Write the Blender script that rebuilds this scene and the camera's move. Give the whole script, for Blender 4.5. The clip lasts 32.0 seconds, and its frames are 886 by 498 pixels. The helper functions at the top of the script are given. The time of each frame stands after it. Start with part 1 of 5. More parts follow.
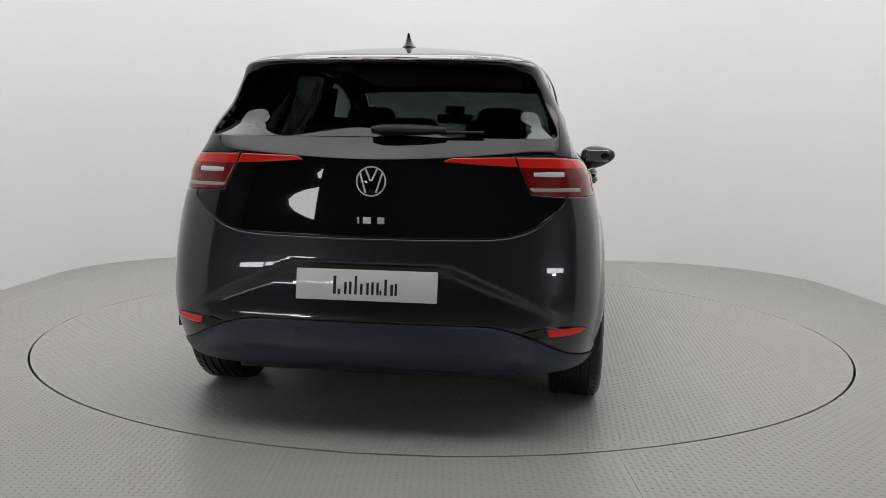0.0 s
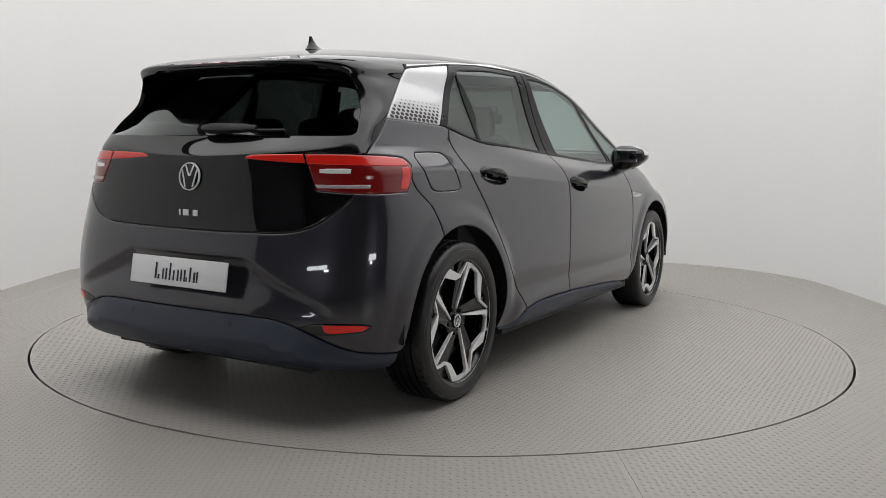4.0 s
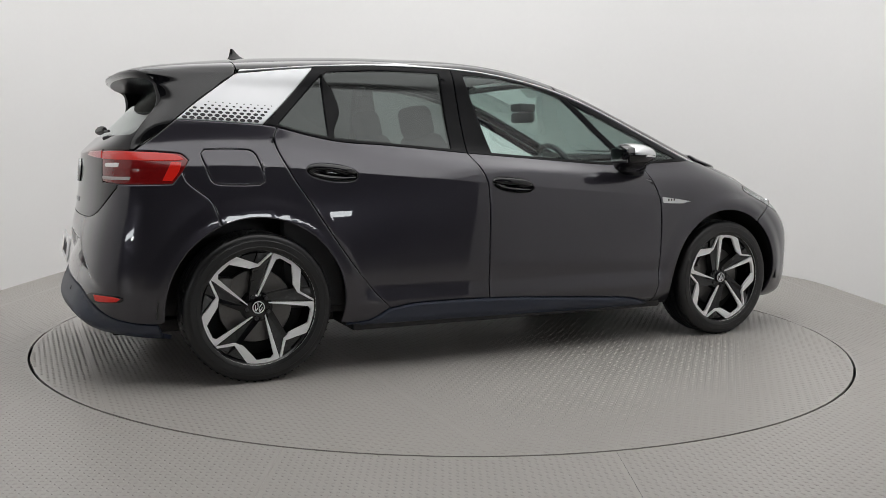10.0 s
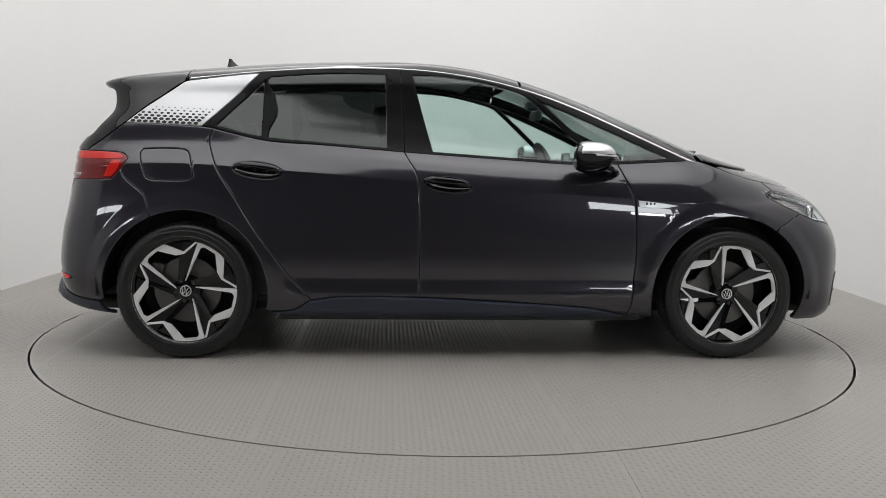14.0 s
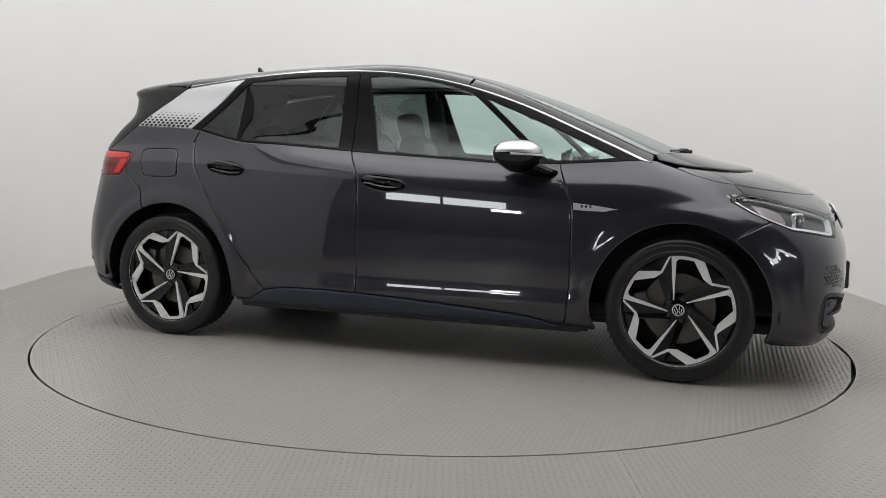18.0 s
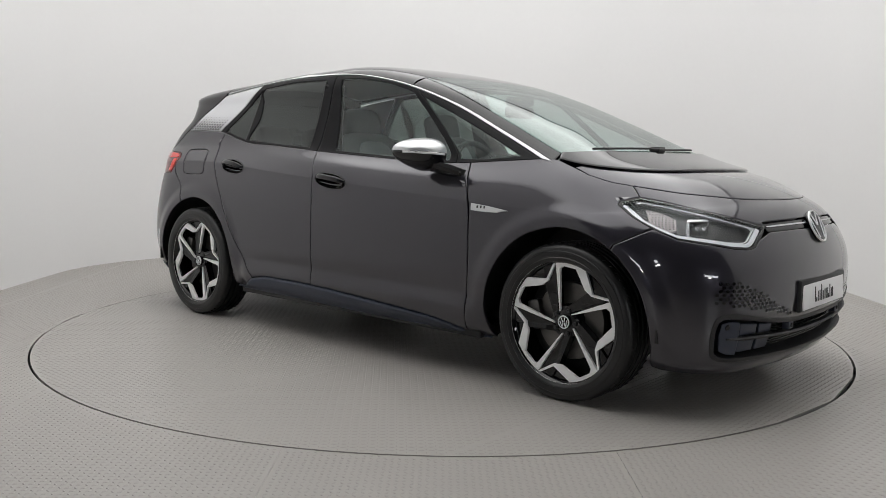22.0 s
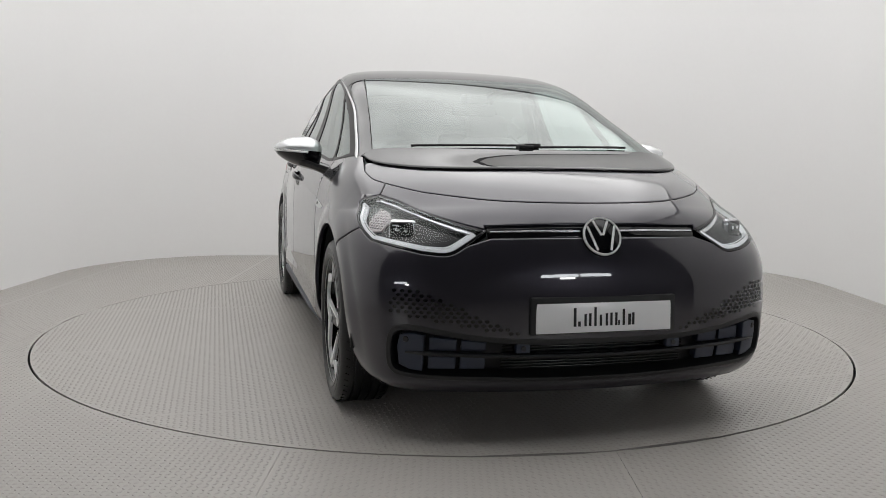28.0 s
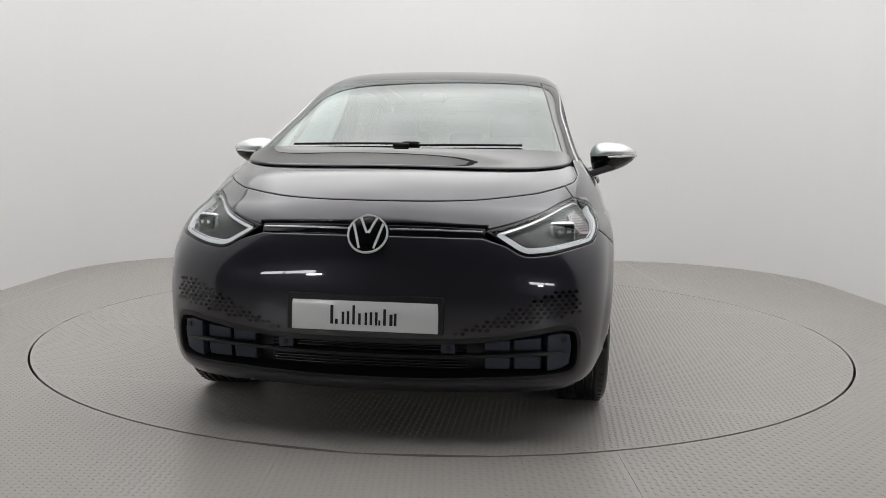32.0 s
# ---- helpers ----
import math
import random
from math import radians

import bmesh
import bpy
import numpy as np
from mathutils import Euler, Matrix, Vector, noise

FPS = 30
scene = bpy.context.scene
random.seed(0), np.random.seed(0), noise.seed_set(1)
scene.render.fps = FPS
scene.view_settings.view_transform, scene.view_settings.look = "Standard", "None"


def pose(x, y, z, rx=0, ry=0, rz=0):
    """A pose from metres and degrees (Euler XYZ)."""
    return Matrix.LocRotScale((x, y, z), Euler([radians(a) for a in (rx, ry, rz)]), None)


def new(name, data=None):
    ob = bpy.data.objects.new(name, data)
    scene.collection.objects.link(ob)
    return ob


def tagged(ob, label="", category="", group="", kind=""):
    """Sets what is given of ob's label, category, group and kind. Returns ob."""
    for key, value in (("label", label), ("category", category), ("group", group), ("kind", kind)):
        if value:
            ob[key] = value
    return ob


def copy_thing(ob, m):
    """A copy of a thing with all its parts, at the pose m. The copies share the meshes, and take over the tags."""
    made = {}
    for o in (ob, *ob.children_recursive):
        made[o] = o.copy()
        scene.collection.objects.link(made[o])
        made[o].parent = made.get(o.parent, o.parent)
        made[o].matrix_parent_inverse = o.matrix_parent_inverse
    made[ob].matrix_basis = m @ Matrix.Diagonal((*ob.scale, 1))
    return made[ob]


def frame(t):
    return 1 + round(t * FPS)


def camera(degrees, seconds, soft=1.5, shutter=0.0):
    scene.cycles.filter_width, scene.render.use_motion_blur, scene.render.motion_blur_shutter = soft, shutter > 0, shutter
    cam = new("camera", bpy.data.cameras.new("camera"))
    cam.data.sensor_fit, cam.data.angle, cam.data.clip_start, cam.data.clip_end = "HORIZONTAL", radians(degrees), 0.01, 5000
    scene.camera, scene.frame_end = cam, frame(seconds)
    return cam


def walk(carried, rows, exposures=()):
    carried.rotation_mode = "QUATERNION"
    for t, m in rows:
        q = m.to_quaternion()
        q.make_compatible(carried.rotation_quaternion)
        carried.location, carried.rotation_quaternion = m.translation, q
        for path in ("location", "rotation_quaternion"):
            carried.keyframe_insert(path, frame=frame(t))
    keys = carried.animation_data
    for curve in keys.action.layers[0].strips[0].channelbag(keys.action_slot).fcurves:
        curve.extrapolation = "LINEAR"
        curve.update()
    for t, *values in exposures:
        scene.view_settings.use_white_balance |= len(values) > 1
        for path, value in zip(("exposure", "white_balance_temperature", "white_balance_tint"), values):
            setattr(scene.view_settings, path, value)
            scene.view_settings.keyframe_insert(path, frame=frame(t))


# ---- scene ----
# ---- camera: it stands still before the turntable ----
EYE = Vector((0.0, -5.1097, 1.0342))
cam = camera(55.19, 32.0, soft=0.85)
cam_pose = Matrix.Translation(EYE) @ pose(0, 0, 0, 90 - 6.314, 0, 0.034) @ pose(0, 0, 0, 0, 0, 0.945)
walk(cam, [(0.0, cam_pose), (32.0, cam_pose)])

# heading of the car on the turntable, degrees, time by time
HEADING = [(0.0, 82.56), (3.0, 65.85), (6.0, 49.14), (9.0, 32.27), (13.0, 9.45), (17.0, -12.75), (19.0, -24.2),
           (23.0, -47.1), (28.0, -74.98), (30.4, -88.41), (32.0, -97.3)]
CAR_OFF = Vector((0.0417, 0.0075, 0.0))

# ---- world and light ----
world = bpy.data.worlds.new("world")
scene.world = world
world.use_nodes = True
world.node_tree.nodes["Background"].inputs["Color"].default_value = (0.9, 0.95, 1.0, 1)
world.node_tree.nodes["Background"].inputs["Strength"].default_value = 0.02
scene.view_settings.exposure = 0.0


# ---- materials ----
def material(name, base, rough=0.5, metal=0.0, coat=0.0, coat_rough=0.03, grain=0.0, grain_scale=40.0, bump=0.0,
             bump_scale=200.0, var=0.0, var_scale=3.0, ior=1.5, emit=None, emit_strength=0.0, alpha=1.0, trans=0.0, rough_var=0.0, spec=0.5, coat_ior=1.5):
    mat = bpy.data.materials.new(name)
    mat.use_nodes = True
    nt = mat.node_tree
    b = nt.nodes["Principled BSDF"]
    b.inputs["Base Color"].default_value = (*base, 1)
    b.inputs["Roughness"].default_value = rough
    b.inputs["Metallic"].default_value = metal
    b.inputs["Coat Weight"].default_value = coat
    b.inputs["Coat Roughness"].default_value = coat_rough
    b.inputs["Coat IOR"].default_value = coat_ior
    b.inputs["IOR"].default_value = ior
    b.inputs["Specular IOR Level"].default_value = spec
    b.inputs["Transmission Weight"].default_value = trans
    b.inputs["Alpha"].default_value = alpha
    if emit:
        b.inputs["Emission Color"].default_value = (*emit, 1)
        b.inputs["Emission Strength"].default_value = emit_strength
    co = nt.nodes.new("ShaderNodeTexCoord")

    def noise_tex(scale, detail=4.0):
        n = nt.nodes.new("ShaderNodeTexNoise")
        n.inputs["Scale"].default_value = scale
        n.inputs["Detail"].default_value = detail
        nt.links.new(co.outputs["Object"], n.inputs["Vector"])
        return n

    if grain or var:
        fine, broad = noise_tex(grain_scale), noise_tex(var_scale, 3.0)
        mul = nt.nodes.new("ShaderNodeMath")
        mul.operation = "MULTIPLY_ADD"
        nt.links.new(fine.outputs["Fac"], mul.inputs[0])
        mul.inputs[1].default_value = 2 * grain
        mul.inputs[2].default_value = 1 - grain - var
        add = nt.nodes.new("ShaderNodeMath")
        add.operation = "MULTIPLY_ADD"
        nt.links.new(broad.outputs["Fac"], add.inputs[0])
        add.inputs[1].default_value = 2 * var
        nt.links.new(mul.outputs[0], add.inputs[2])
        mix = nt.nodes.new("ShaderNodeMix")
        mix.data_type, mix.blend_type = "RGBA", "MULTIPLY"
        mix.inputs["Factor"].default_value = 1.0
        mix.inputs["A"].default_value = (*base, 1)
        nt.links.new(add.outputs[0], mix.inputs["B"])
        nt.links.new(mix.outputs["Result"], b.inputs["Base Color"])
    if rough_var:
        rn = noise_tex(var_scale * 2.3, 5.0)
        rm = nt.nodes.new("ShaderNodeMath")
        rm.operation = "MULTIPLY_ADD"
        nt.links.new(rn.outputs["Fac"], rm.inputs[0])
        rm.inputs[1].default_value, rm.inputs[2].default_value = 2 * rough_var, rough - rough_var
        nt.links.new(rm.outputs[0], b.inputs["Roughness"])
    if bump:
        n = noise_tex(bump_scale)
        bp = nt.nodes.new("ShaderNodeBump")
        bp.inputs["Strength"].default_value = bump
        bp.inputs["Distance"].default_value = 0.002
        nt.links.new(n.outputs["Fac"], bp.inputs["Height"])
        nt.links.new(bp.outputs["Normal"], b.inputs["Normal"])
    return mat


WALL = material("wall_paint", (0.80, 0.797, 0.794), 0.75, grain=0.01, grain_scale=30, var=0.015, var_scale=0.6, bump=0.05, bump_scale=60)
FLOOR = material("floor_paint", (0.408, 0.388, 0.364), 0.31, grain=0.04, grain_scale=60, var=0.04, var_scale=1.2, rough_var=0.03, bump=0.1, bump_scale=90)
DARK_ROOM = material("dark_room_paint", (0.14, 0.14, 0.145), 0.8, grain=0.03, var=0.05, var_scale=0.7)
GAP = material("gap_dark", (0.01, 0.01, 0.01), 0.8)
PAINT = material("grey_car_paint", (0.032, 0.030, 0.039), 0.32, metal=0.6, spec=0.15, coat_ior=1.62, coat=1.0, coat_rough=0.008, grain=0.12, grain_scale=900)
BLACK_GLOSS = material("black_gloss_paint", (0.003, 0.003, 0.004), 0.3, spec=0.0, coat_ior=1.52, coat=1.0, coat_rough=0.01)
BLUE_PLASTIC = material("blue_grey_plastic", (0.027, 0.034, 0.056), 0.42, grain=0.06, grain_scale=400, bump=0.08, bump_scale=700)
BLACK_PLASTIC = material("black_plastic", (0.008, 0.008, 0.009), 0.5, grain=0.1, grain_scale=300, bump=0.1, bump_scale=900)
RUBBER = material("tyre_rubber", (0.007, 0.007, 0.0075), 0.36, spec=0.5, grain=0.15, grain_scale=120, bump=0.15, bump_scale=300)
BLACK_SATIN = material("black_satin_trim", (0.005, 0.005, 0.006), 0.3, spec=0.12, grain=0.1, grain_scale=300)
SILVER = material("silver_paint", (0.62, 0.63, 0.64), 0.3, metal=0.7, coat=0.8, grain=0.03, grain_scale=900)
MACHINED = material("machined_alloy", (0.88, 0.88, 0.88), 0.32, metal=0.12, grain=0.05, grain_scale=500)

# ---- the hall ----
HALL_X, HALL_BACK, HALL_R, WALL_H, HALL_H, HALL_FRONT = 3.23, 3.42, 1.55, 3.55, 4.2, -7.6
RING_R = 2.2776


def mesh_ob(name, bm, mat, smooth=False):
    me = bpy.data.meshes.new(name)
    bm.to_mesh(me)
    bm.free()
    me.materials.append(mat)
    if smooth:
        for f in me.polygons:
            f.use_smooth = True
    return new(name, me)


def wall_plan():
    pts = [(-HALL_X, -3.2)]
    n = 24
    for i in range(n + 1):
        a = math.pi - math.pi / 2 * i / n
        pts.append((-HALL_X + HALL_R + HALL_R * math.cos(a), HALL_BACK - HALL_R + HALL_R * math.sin(a)))
    for i in range(n + 1):
        a = math.pi / 2 - math.pi / 2 * i / n
        pts.append((HALL_X - HALL_R + HALL_R * math.cos(a), HALL_BACK - HALL_R + HALL_R * math.sin(a)))
    pts.append((HALL_X, -3.2))
    return pts


def curved_wall():
    bm = bmesh.new()
    pts = wall_plan()
    t = 0.12
    rows = []
    for i, (x, y) in enumerate(pts):
        a = Vector(pts[max(i - 1, 0)]); b = Vector(pts[min(i + 1, len(pts) - 1)])
        d = (b - a).normalized()
        nx, ny = -d.y, d.x
        rows.append([bm.verts.new((x, y, 0)), bm.verts.new((x, y, WALL_H)), bm.verts.new((x + nx * t, y + ny * t, WALL_H)), bm.verts.new((x + nx * t, y + ny * t, 0))])
    for a, b in zip(rows, rows[1:]):
        for k in range(4):
            bm.faces.new((a[k], a[(k + 1) % 4], b[(k + 1) % 4], b[k]))
    bm.faces.new(rows[0]); bm.faces.new(rows[-1])
    bmesh.ops.recalc_face_normals(bm, faces=bm.faces)
    ob = mesh_ob("wall_curved", bm, WALL, True)
    m = ob.data
    m.set_sharp_from_angle(angle=radians(40))
    return tagged(ob, "smooth off-white curved studio wall", "wall", kind="structure")


curved_wall()


def box(bm, x0, x1, y0, y1, z0, z1):
    v = [bm.verts.new(c) for c in ((x0, y0, z0), (x1, y0, z0), (x1, y1, z0), (x0, y1, z0), (x0, y0, z1), (x1, y0, z1), (x1, y1, z1), (x0, y1, z1))]
    return [bm.faces.new([v[i] for i in f]) for f in ((3, 2, 1, 0), (4, 5, 6, 7), (0, 1, 5, 4), (1, 2, 6, 5), (2, 3, 7, 6), (3, 0, 4, 7))]


def slab(name, x0, x1, y0, y1, z0, z1, mat, label, cat):
    bm = bmesh.new()
    box(bm, x0, x1, y0, y1, z0, z1)
    return tagged(mesh_ob(name, bm, mat), label, cat, kind="structure")


slab("ceiling", -6.75, 6.75, HALL_FRONT - 0.2, HALL_BACK + 0.3, HALL_H, HALL_H + 0.15, DARK_ROOM, "dark painted ceiling of the hall", "ceiling")
slab("wall_west", -6.75, -6.6, HALL_FRONT, HALL_BACK + 0.3, 0, HALL_H, DARK_ROOM, "dark grey wall of the hall behind", "wall")
slab("wall_east", 6.6, 6.75, HALL_FRONT, HALL_BACK + 0.3, 0, HALL_H, DARK_ROOM, "dark grey wall of the hall behind", "wall")
slab("wall_south", -6.75, 6.75, HALL_FRONT - 0.15, HALL_FRONT, 0, HALL_H, DARK_ROOM, "dark grey end wall of the hall", "wall")
slab("wall_north", -6.75, 6.75, HALL_BACK + 0.3, HALL_BACK + 0.45, 0, HALL_H, DARK_ROOM, "dark grey wall behind the studio", "wall")
slab("wall_return_west", -6.6, -HALL_X - 0.12, -3.2, -3.05, 0, WALL_H, WALL, "short white return wall", "wall")
slab("wall_return_east", HALL_X + 0.12, 6.6, -3.2, -3.05, 0, WALL_H, WALL, "short white return wall", "wall")
slab("ground_slab", -6.75, 6.75, HALL_FRONT - 0.2, HALL_BACK + 0.3, -0.14, -0.06, GAP, "dark concrete slab under the floor plates", "floor")


PLATE_W = 1.18


def strip_plates(name, xs, edge_low, edge_high, parent, seam):
    """Sheets side by side, each cut to the lines edge_low(x) and edge_high(x)."""
    for xa, xb in zip(xs, xs[1:]):
        n = 14
        px = [xa + seam / 2 + (xb - xa - seam) * k / n for k in range(n + 1)]
        lo = [(x, edge_low(x)) for x in px]
        hi = [(x, edge_high(x)) for x in px[::-1]]
        if max(h[1] for h in hi) - min(l[1] for l in lo) < 0.02:
            continue
        bm = bmesh.new()
        for k in range(n):
            if hi[n - k][1] - lo[k][1] < 1e-4 and hi[n - k - 1][1] - lo[k + 1][1] < 1e-4:
                continue
            q = [(*lo[k], 0), (*lo[k + 1], 0), (*hi[n - k - 1], 0), (*hi[n - k], 0)]
            bm.faces.new([bm.verts.new(p) for p in q])
        bmesh.ops.remove_doubles(bm, verts=bm.verts, dist=1e-4)
        r = bmesh.ops.extrude_face_region(bm, geom=bm.faces[:])
        for v in r["geom"]:
            if isinstance(v, bmesh.types.BMVert):
                v.co.z -= 0.012
        bmesh.ops.recalc_face_normals(bm, faces=bm.faces)
        ob = mesh_ob("plate", bm, FLOOR)
        ob.parent = parent
        ob.location = (0, 0, 0)


def tread(name, keep, x0, x1, y0, y1, parent):
    """Raised bars of the tread plate, laid crosswise in turn."""
    p = 0.0245
    gx, gy = np.meshgrid(np.arange(x0, x1, p), np.arange(y0, y1, p), indexing="ij")
    sgn = np.where((np.arange(gx.shape[0])[:, None] + np.arange(gx.shape[1])[None, :]) % 2 == 0, 1.0, -1.0)
    c = np.stack([gx.ravel(), gy.ravel()], 1)
    sgn = sgn.ravel()
    ok = keep(c[:, 0], c[:, 1])
    c, sgn = c[ok], sgn[ok]
    a = np.stack([np.full(len(c), 0.7071), 0.7071 * sgn], 1)
    b = np.stack([-a[:, 1], a[:, 0]], 1)
    L, W, H = 0.0115, 0.0037, 0.0026
    n = len(c)
    V = np.zeros((n, 6, 3))
    for k, (la, lb, h) in enumerate(((-1, 0, 0), (0, -1, 0), (1, 0, 0), (0, 1, 0), (-0.55, 0, 1), (0.55, 0, 1))):
        V[:, k, :2] = c + a * la * L + b * lb * W
        V[:, k, 2] = 0.0002 if h == 0 else H
    base = (np.arange(n) * 6)[:, None]
    quads = np.concatenate([base + np.array([[0, 1, 5, 4]]), base + np.array([[3, 0, 4, 5]])])
    tris = np.concatenate([base + np.array([[1, 2, 5]]), base + np.array([[2, 3, 5]])])
    me = bpy.data.meshes.new(name)
    me.from_pydata(V.reshape(-1, 3).tolist(), [], quads.tolist() + tris.tolist())
    me.materials.append(FLOOR)
    for f in me.polygons:
        f.use_smooth = True
    ob = new(name, me)
    ob.parent = parent
    return tagged(ob, "raised tread bars of the steel plates", kind="stuff")


def ring_floor():
    """The fixed floor round the turntable, in long plates."""
    fl = slab("floor", -6.6, 6.6, HALL_FRONT, HALL_BACK + 0.1, -0.062, -0.058, GAP, "light grey painted steel tread plate floor round the turntable", "floor")
    r = RING_R + 0.006
    cut = lambda x: math.sqrt(max(0.0, r * r - x * x))
    xs = [-0.555 + PLATE_W * k for k in range(-6, 8)]
    xs = [max(-6.6, min(6.6, x)) for x in xs]
    xs = sorted(set(xs + [-r, r]))
    strip_plates("plate", xs, lambda x: HALL_FRONT, lambda x: -cut(x), fl, 0.0014)
    strip_plates("plate", xs, lambda x: cut(x), lambda x: HALL_BACK + 0.1, fl, 0.0014)

    def keep(x, y):
        seam = np.abs((x + 0.555) / PLATE_W - np.round((x + 0.555) / PLATE_W)) * PLATE_W
        return (np.hypot(x, y) > RING_R + 0.02) & (seam > 0.012)

    tread("tread_pattern", keep, -3.2, 3.2, -2.95, 3.3, fl)
    return fl


ring_floor()


def turntable_disc():
    """The turning disc in plates, flush with the floor."""
    bm = bmesh.new()
    n = 160
    r = RING_R - 0.006
    bmesh.ops.create_cone(bm, cap_ends=True, segments=n, radius1=r - 0.004, radius2=r - 0.004, depth=0.04, matrix=Matrix.Translation((0, 0, -0.033)))
    tt = tagged(mesh_ob("turntable", bm, GAP), "round grey steel turntable set flush in the floor", "turntable")
    cut = lambda x: math.sqrt(max(0.0, r * r - x * x))
    xs = sorted([-r, r] + [0.35 + PLATE_W * k for k in (-2, -1, 0, 1)])
    strip_plates("plate", xs, lambda x: -cut(x), lambda x: cut(x), tt, 0.0004)

    def keep(x, y):
        seam = np.abs((x - 0.35) / PLATE_W - np.round((x - 0.35) / PLATE_W)) * PLATE_W
        return (np.hypot(x, y) < RING_R - 0.02) & (seam > 0.012)

    tread("tread_pattern", keep, -2.3, 2.3, -2.3, 2.3, tt)
    return tt


turntable = turntable_disc()


def glow(name, colour, strength):
    mat = bpy.data.materials.new(name)
    mat.use_nodes = True
    b = mat.node_tree.nodes["Principled BSDF"]
    b.inputs["Base Color"].default_value = (0.8, 0.8, 0.8, 1)
    b.inputs["Emission Color"].default_value = (*colour, 1)
    b.inputs["Emission Strength"].default_value = strength
    return mat


# daylight windows in the end wall behind the camera, which show in the paintwork
DAY = glow("window_daylight", (0.93, 0.97, 1.0), 10.0)
BRIGHT = glow("lit_sign_glow", (1.0, 1.0, 1.0), 24.0)
for k, (x0, x1, lamp_x) in enumerate(((-6.1, -3.75, -4.0), (3.05, 5.6, 3.65))):
    mid = (x0 + x1) / 2
    for xa, xb in ((x0, mid - 0.04), (mid + 0.04, x1)):
        slab("window_%d" % (k + 1), xa, xb, HALL_FRONT, HALL_FRONT + 0.02, 1.68, 2.02, DAY, "bright daylight window pane in the end wall", "window")
    slab("window_%d_low" % (k + 1), lamp_x, lamp_x + 0.5, HALL_FRONT, HALL_FRONT + 0.03, 1.46, 1.64, BRIGHT, "small bright light panel under the window", "light panel")


def light_box():
    """The big diffuser over the turntable: bright in the middle, fading softly to its edges."""
    mat = bpy.data.materials.new("diffuser_glow")
    mat.use_nodes = True
    nt = mat.node_tree
    b = nt.nodes["Principled BSDF"]
    b.inputs["Base Color"].default_value = (0.8, 0.8, 0.8, 1)
    b.inputs["Emission Color"].default_value = (1.0, 0.995, 0.99, 1)
    co = nt.nodes.new("ShaderNodeTexCoord")
    sep = nt.nodes.new("ShaderNodeSeparateXYZ")
    nt.links.new(co.outputs["Object"], sep.inputs[0])
    prev = None
    for axis, turn, half, fade in ((0, "ABSOLUTE", 2.85, 0.6), (1, "MULTIPLY", 3.2, 0.6), (1, "SIGN", 3.2, 0.3)):
        ab = nt.nodes.new("ShaderNodeMath")
        ab.operation = "ABSOLUTE" if turn == "ABSOLUTE" else "MULTIPLY"
        ab.inputs[1].default_value = -1.0 if turn == "SIGN" else 1.0
        nt.links.new(sep.outputs[axis], ab.inputs[0])
        mr = nt.nodes.new("ShaderNodeMapRange")
        mr.interpolation_type = "SMOOTHSTEP"
        mr.inputs["From Min"].default_value, mr.inputs["From Max"].default_value = half, half - fade
        mr.inputs["To Min"].default_value, mr.inputs["To Max"].default_value = 0.04 if turn == "SIGN" else 0.5, 1.0
        nt.links.new(ab.outputs[0], mr.inputs["Value"])
        if prev is not None:
            mu = nt.nodes.new("ShaderNodeMath")
            mu.operation = "MULTIPLY"
            nt.links.new(prev, mu.inputs[0])
            nt.links.new(mr.outputs[0], mu.inputs[1])
            prev = mu.outputs[0]
        else:
            prev = mr.outputs[0]
    # soft uneven patches of the lamps behind the cloth
    n = nt.nodes.new("ShaderNodeTexNoise")
    n.inputs["Scale"].default_value, n.inputs["Detail"].default_value = 0.75, 1.0
    nt.links.new(co.outputs["Object"], n.inputs["Vector"])
    m2 = nt.nodes.new("ShaderNodeMapRange")
    m2.inputs["From Min"].default_value, m2.inputs["From Max"].default_value = 0.3, 0.7
    m2.inputs["To Min"].default_value, m2.inputs["To Max"].default_value = BOX_GLOW * 0.85, BOX_GLOW * 1.15
    nt.links.new(n.outputs["Fac"], m2.inputs["Value"])
    mu = nt.nodes.new("ShaderNodeMath")
    mu.operation = "MULTIPLY"
    nt.links.new(prev, mu.inputs[0])
    nt.links.new(m2.outputs[0], mu.inputs[1])
    nt.links.new(mu.outputs[0], b.inputs["Emission Strength"])
    bm = bmesh.new()
    box(bm, -3.2, 3.2, -3.4, 3.4, 0, HALL_H - 3.6)
    ob = mesh_ob("ceiling_light_box", bm, mat)
    ob.location = (0, -0.03, 3.6)
    return tagged(ob, "large soft white light box hung over the turntable", "light box")


BOX_GLOW = 1.82
light_box()

# ---- the car's outer skin: rings from the sill up to the roof ----
# each ring: front point, side line and rear point, with the squareness of the corners
R_XF = [2.075, 2.125, 2.160, 2.155, 2.100, 2.010, 1.80, 1.40, 1.02, 0.655, 0.300, -0.02, -0.34, -0.60]
R_ZF = [0.172, 0.25, 0.42, 0.62, 0.775, 0.865, 0.955, 1.050, 1.205, 1.346, 1.458, 1.522, 1.550, 1.558]
R_NF = [9.0, 8.0, 6.3, 6.0, 5.8, 5.0, 4.5, 6.5, 7.0, 7.0, 6.5, 4.6, 2.8, 2.2]
R_CF = [1.25, 1.32, 1.34, 1.32, 1.22, 1.05, 0.85, 0.50, 0.20, -0.10, -0.35, -0.50, -0.56, -0.60]
R_KF = [0.12, 0.135, 0.155, 0.165, 0.22, 0.26, 0.20, 0.07, 0.05, 0.05, 0.05, 0.02, 0.0, 0.0]
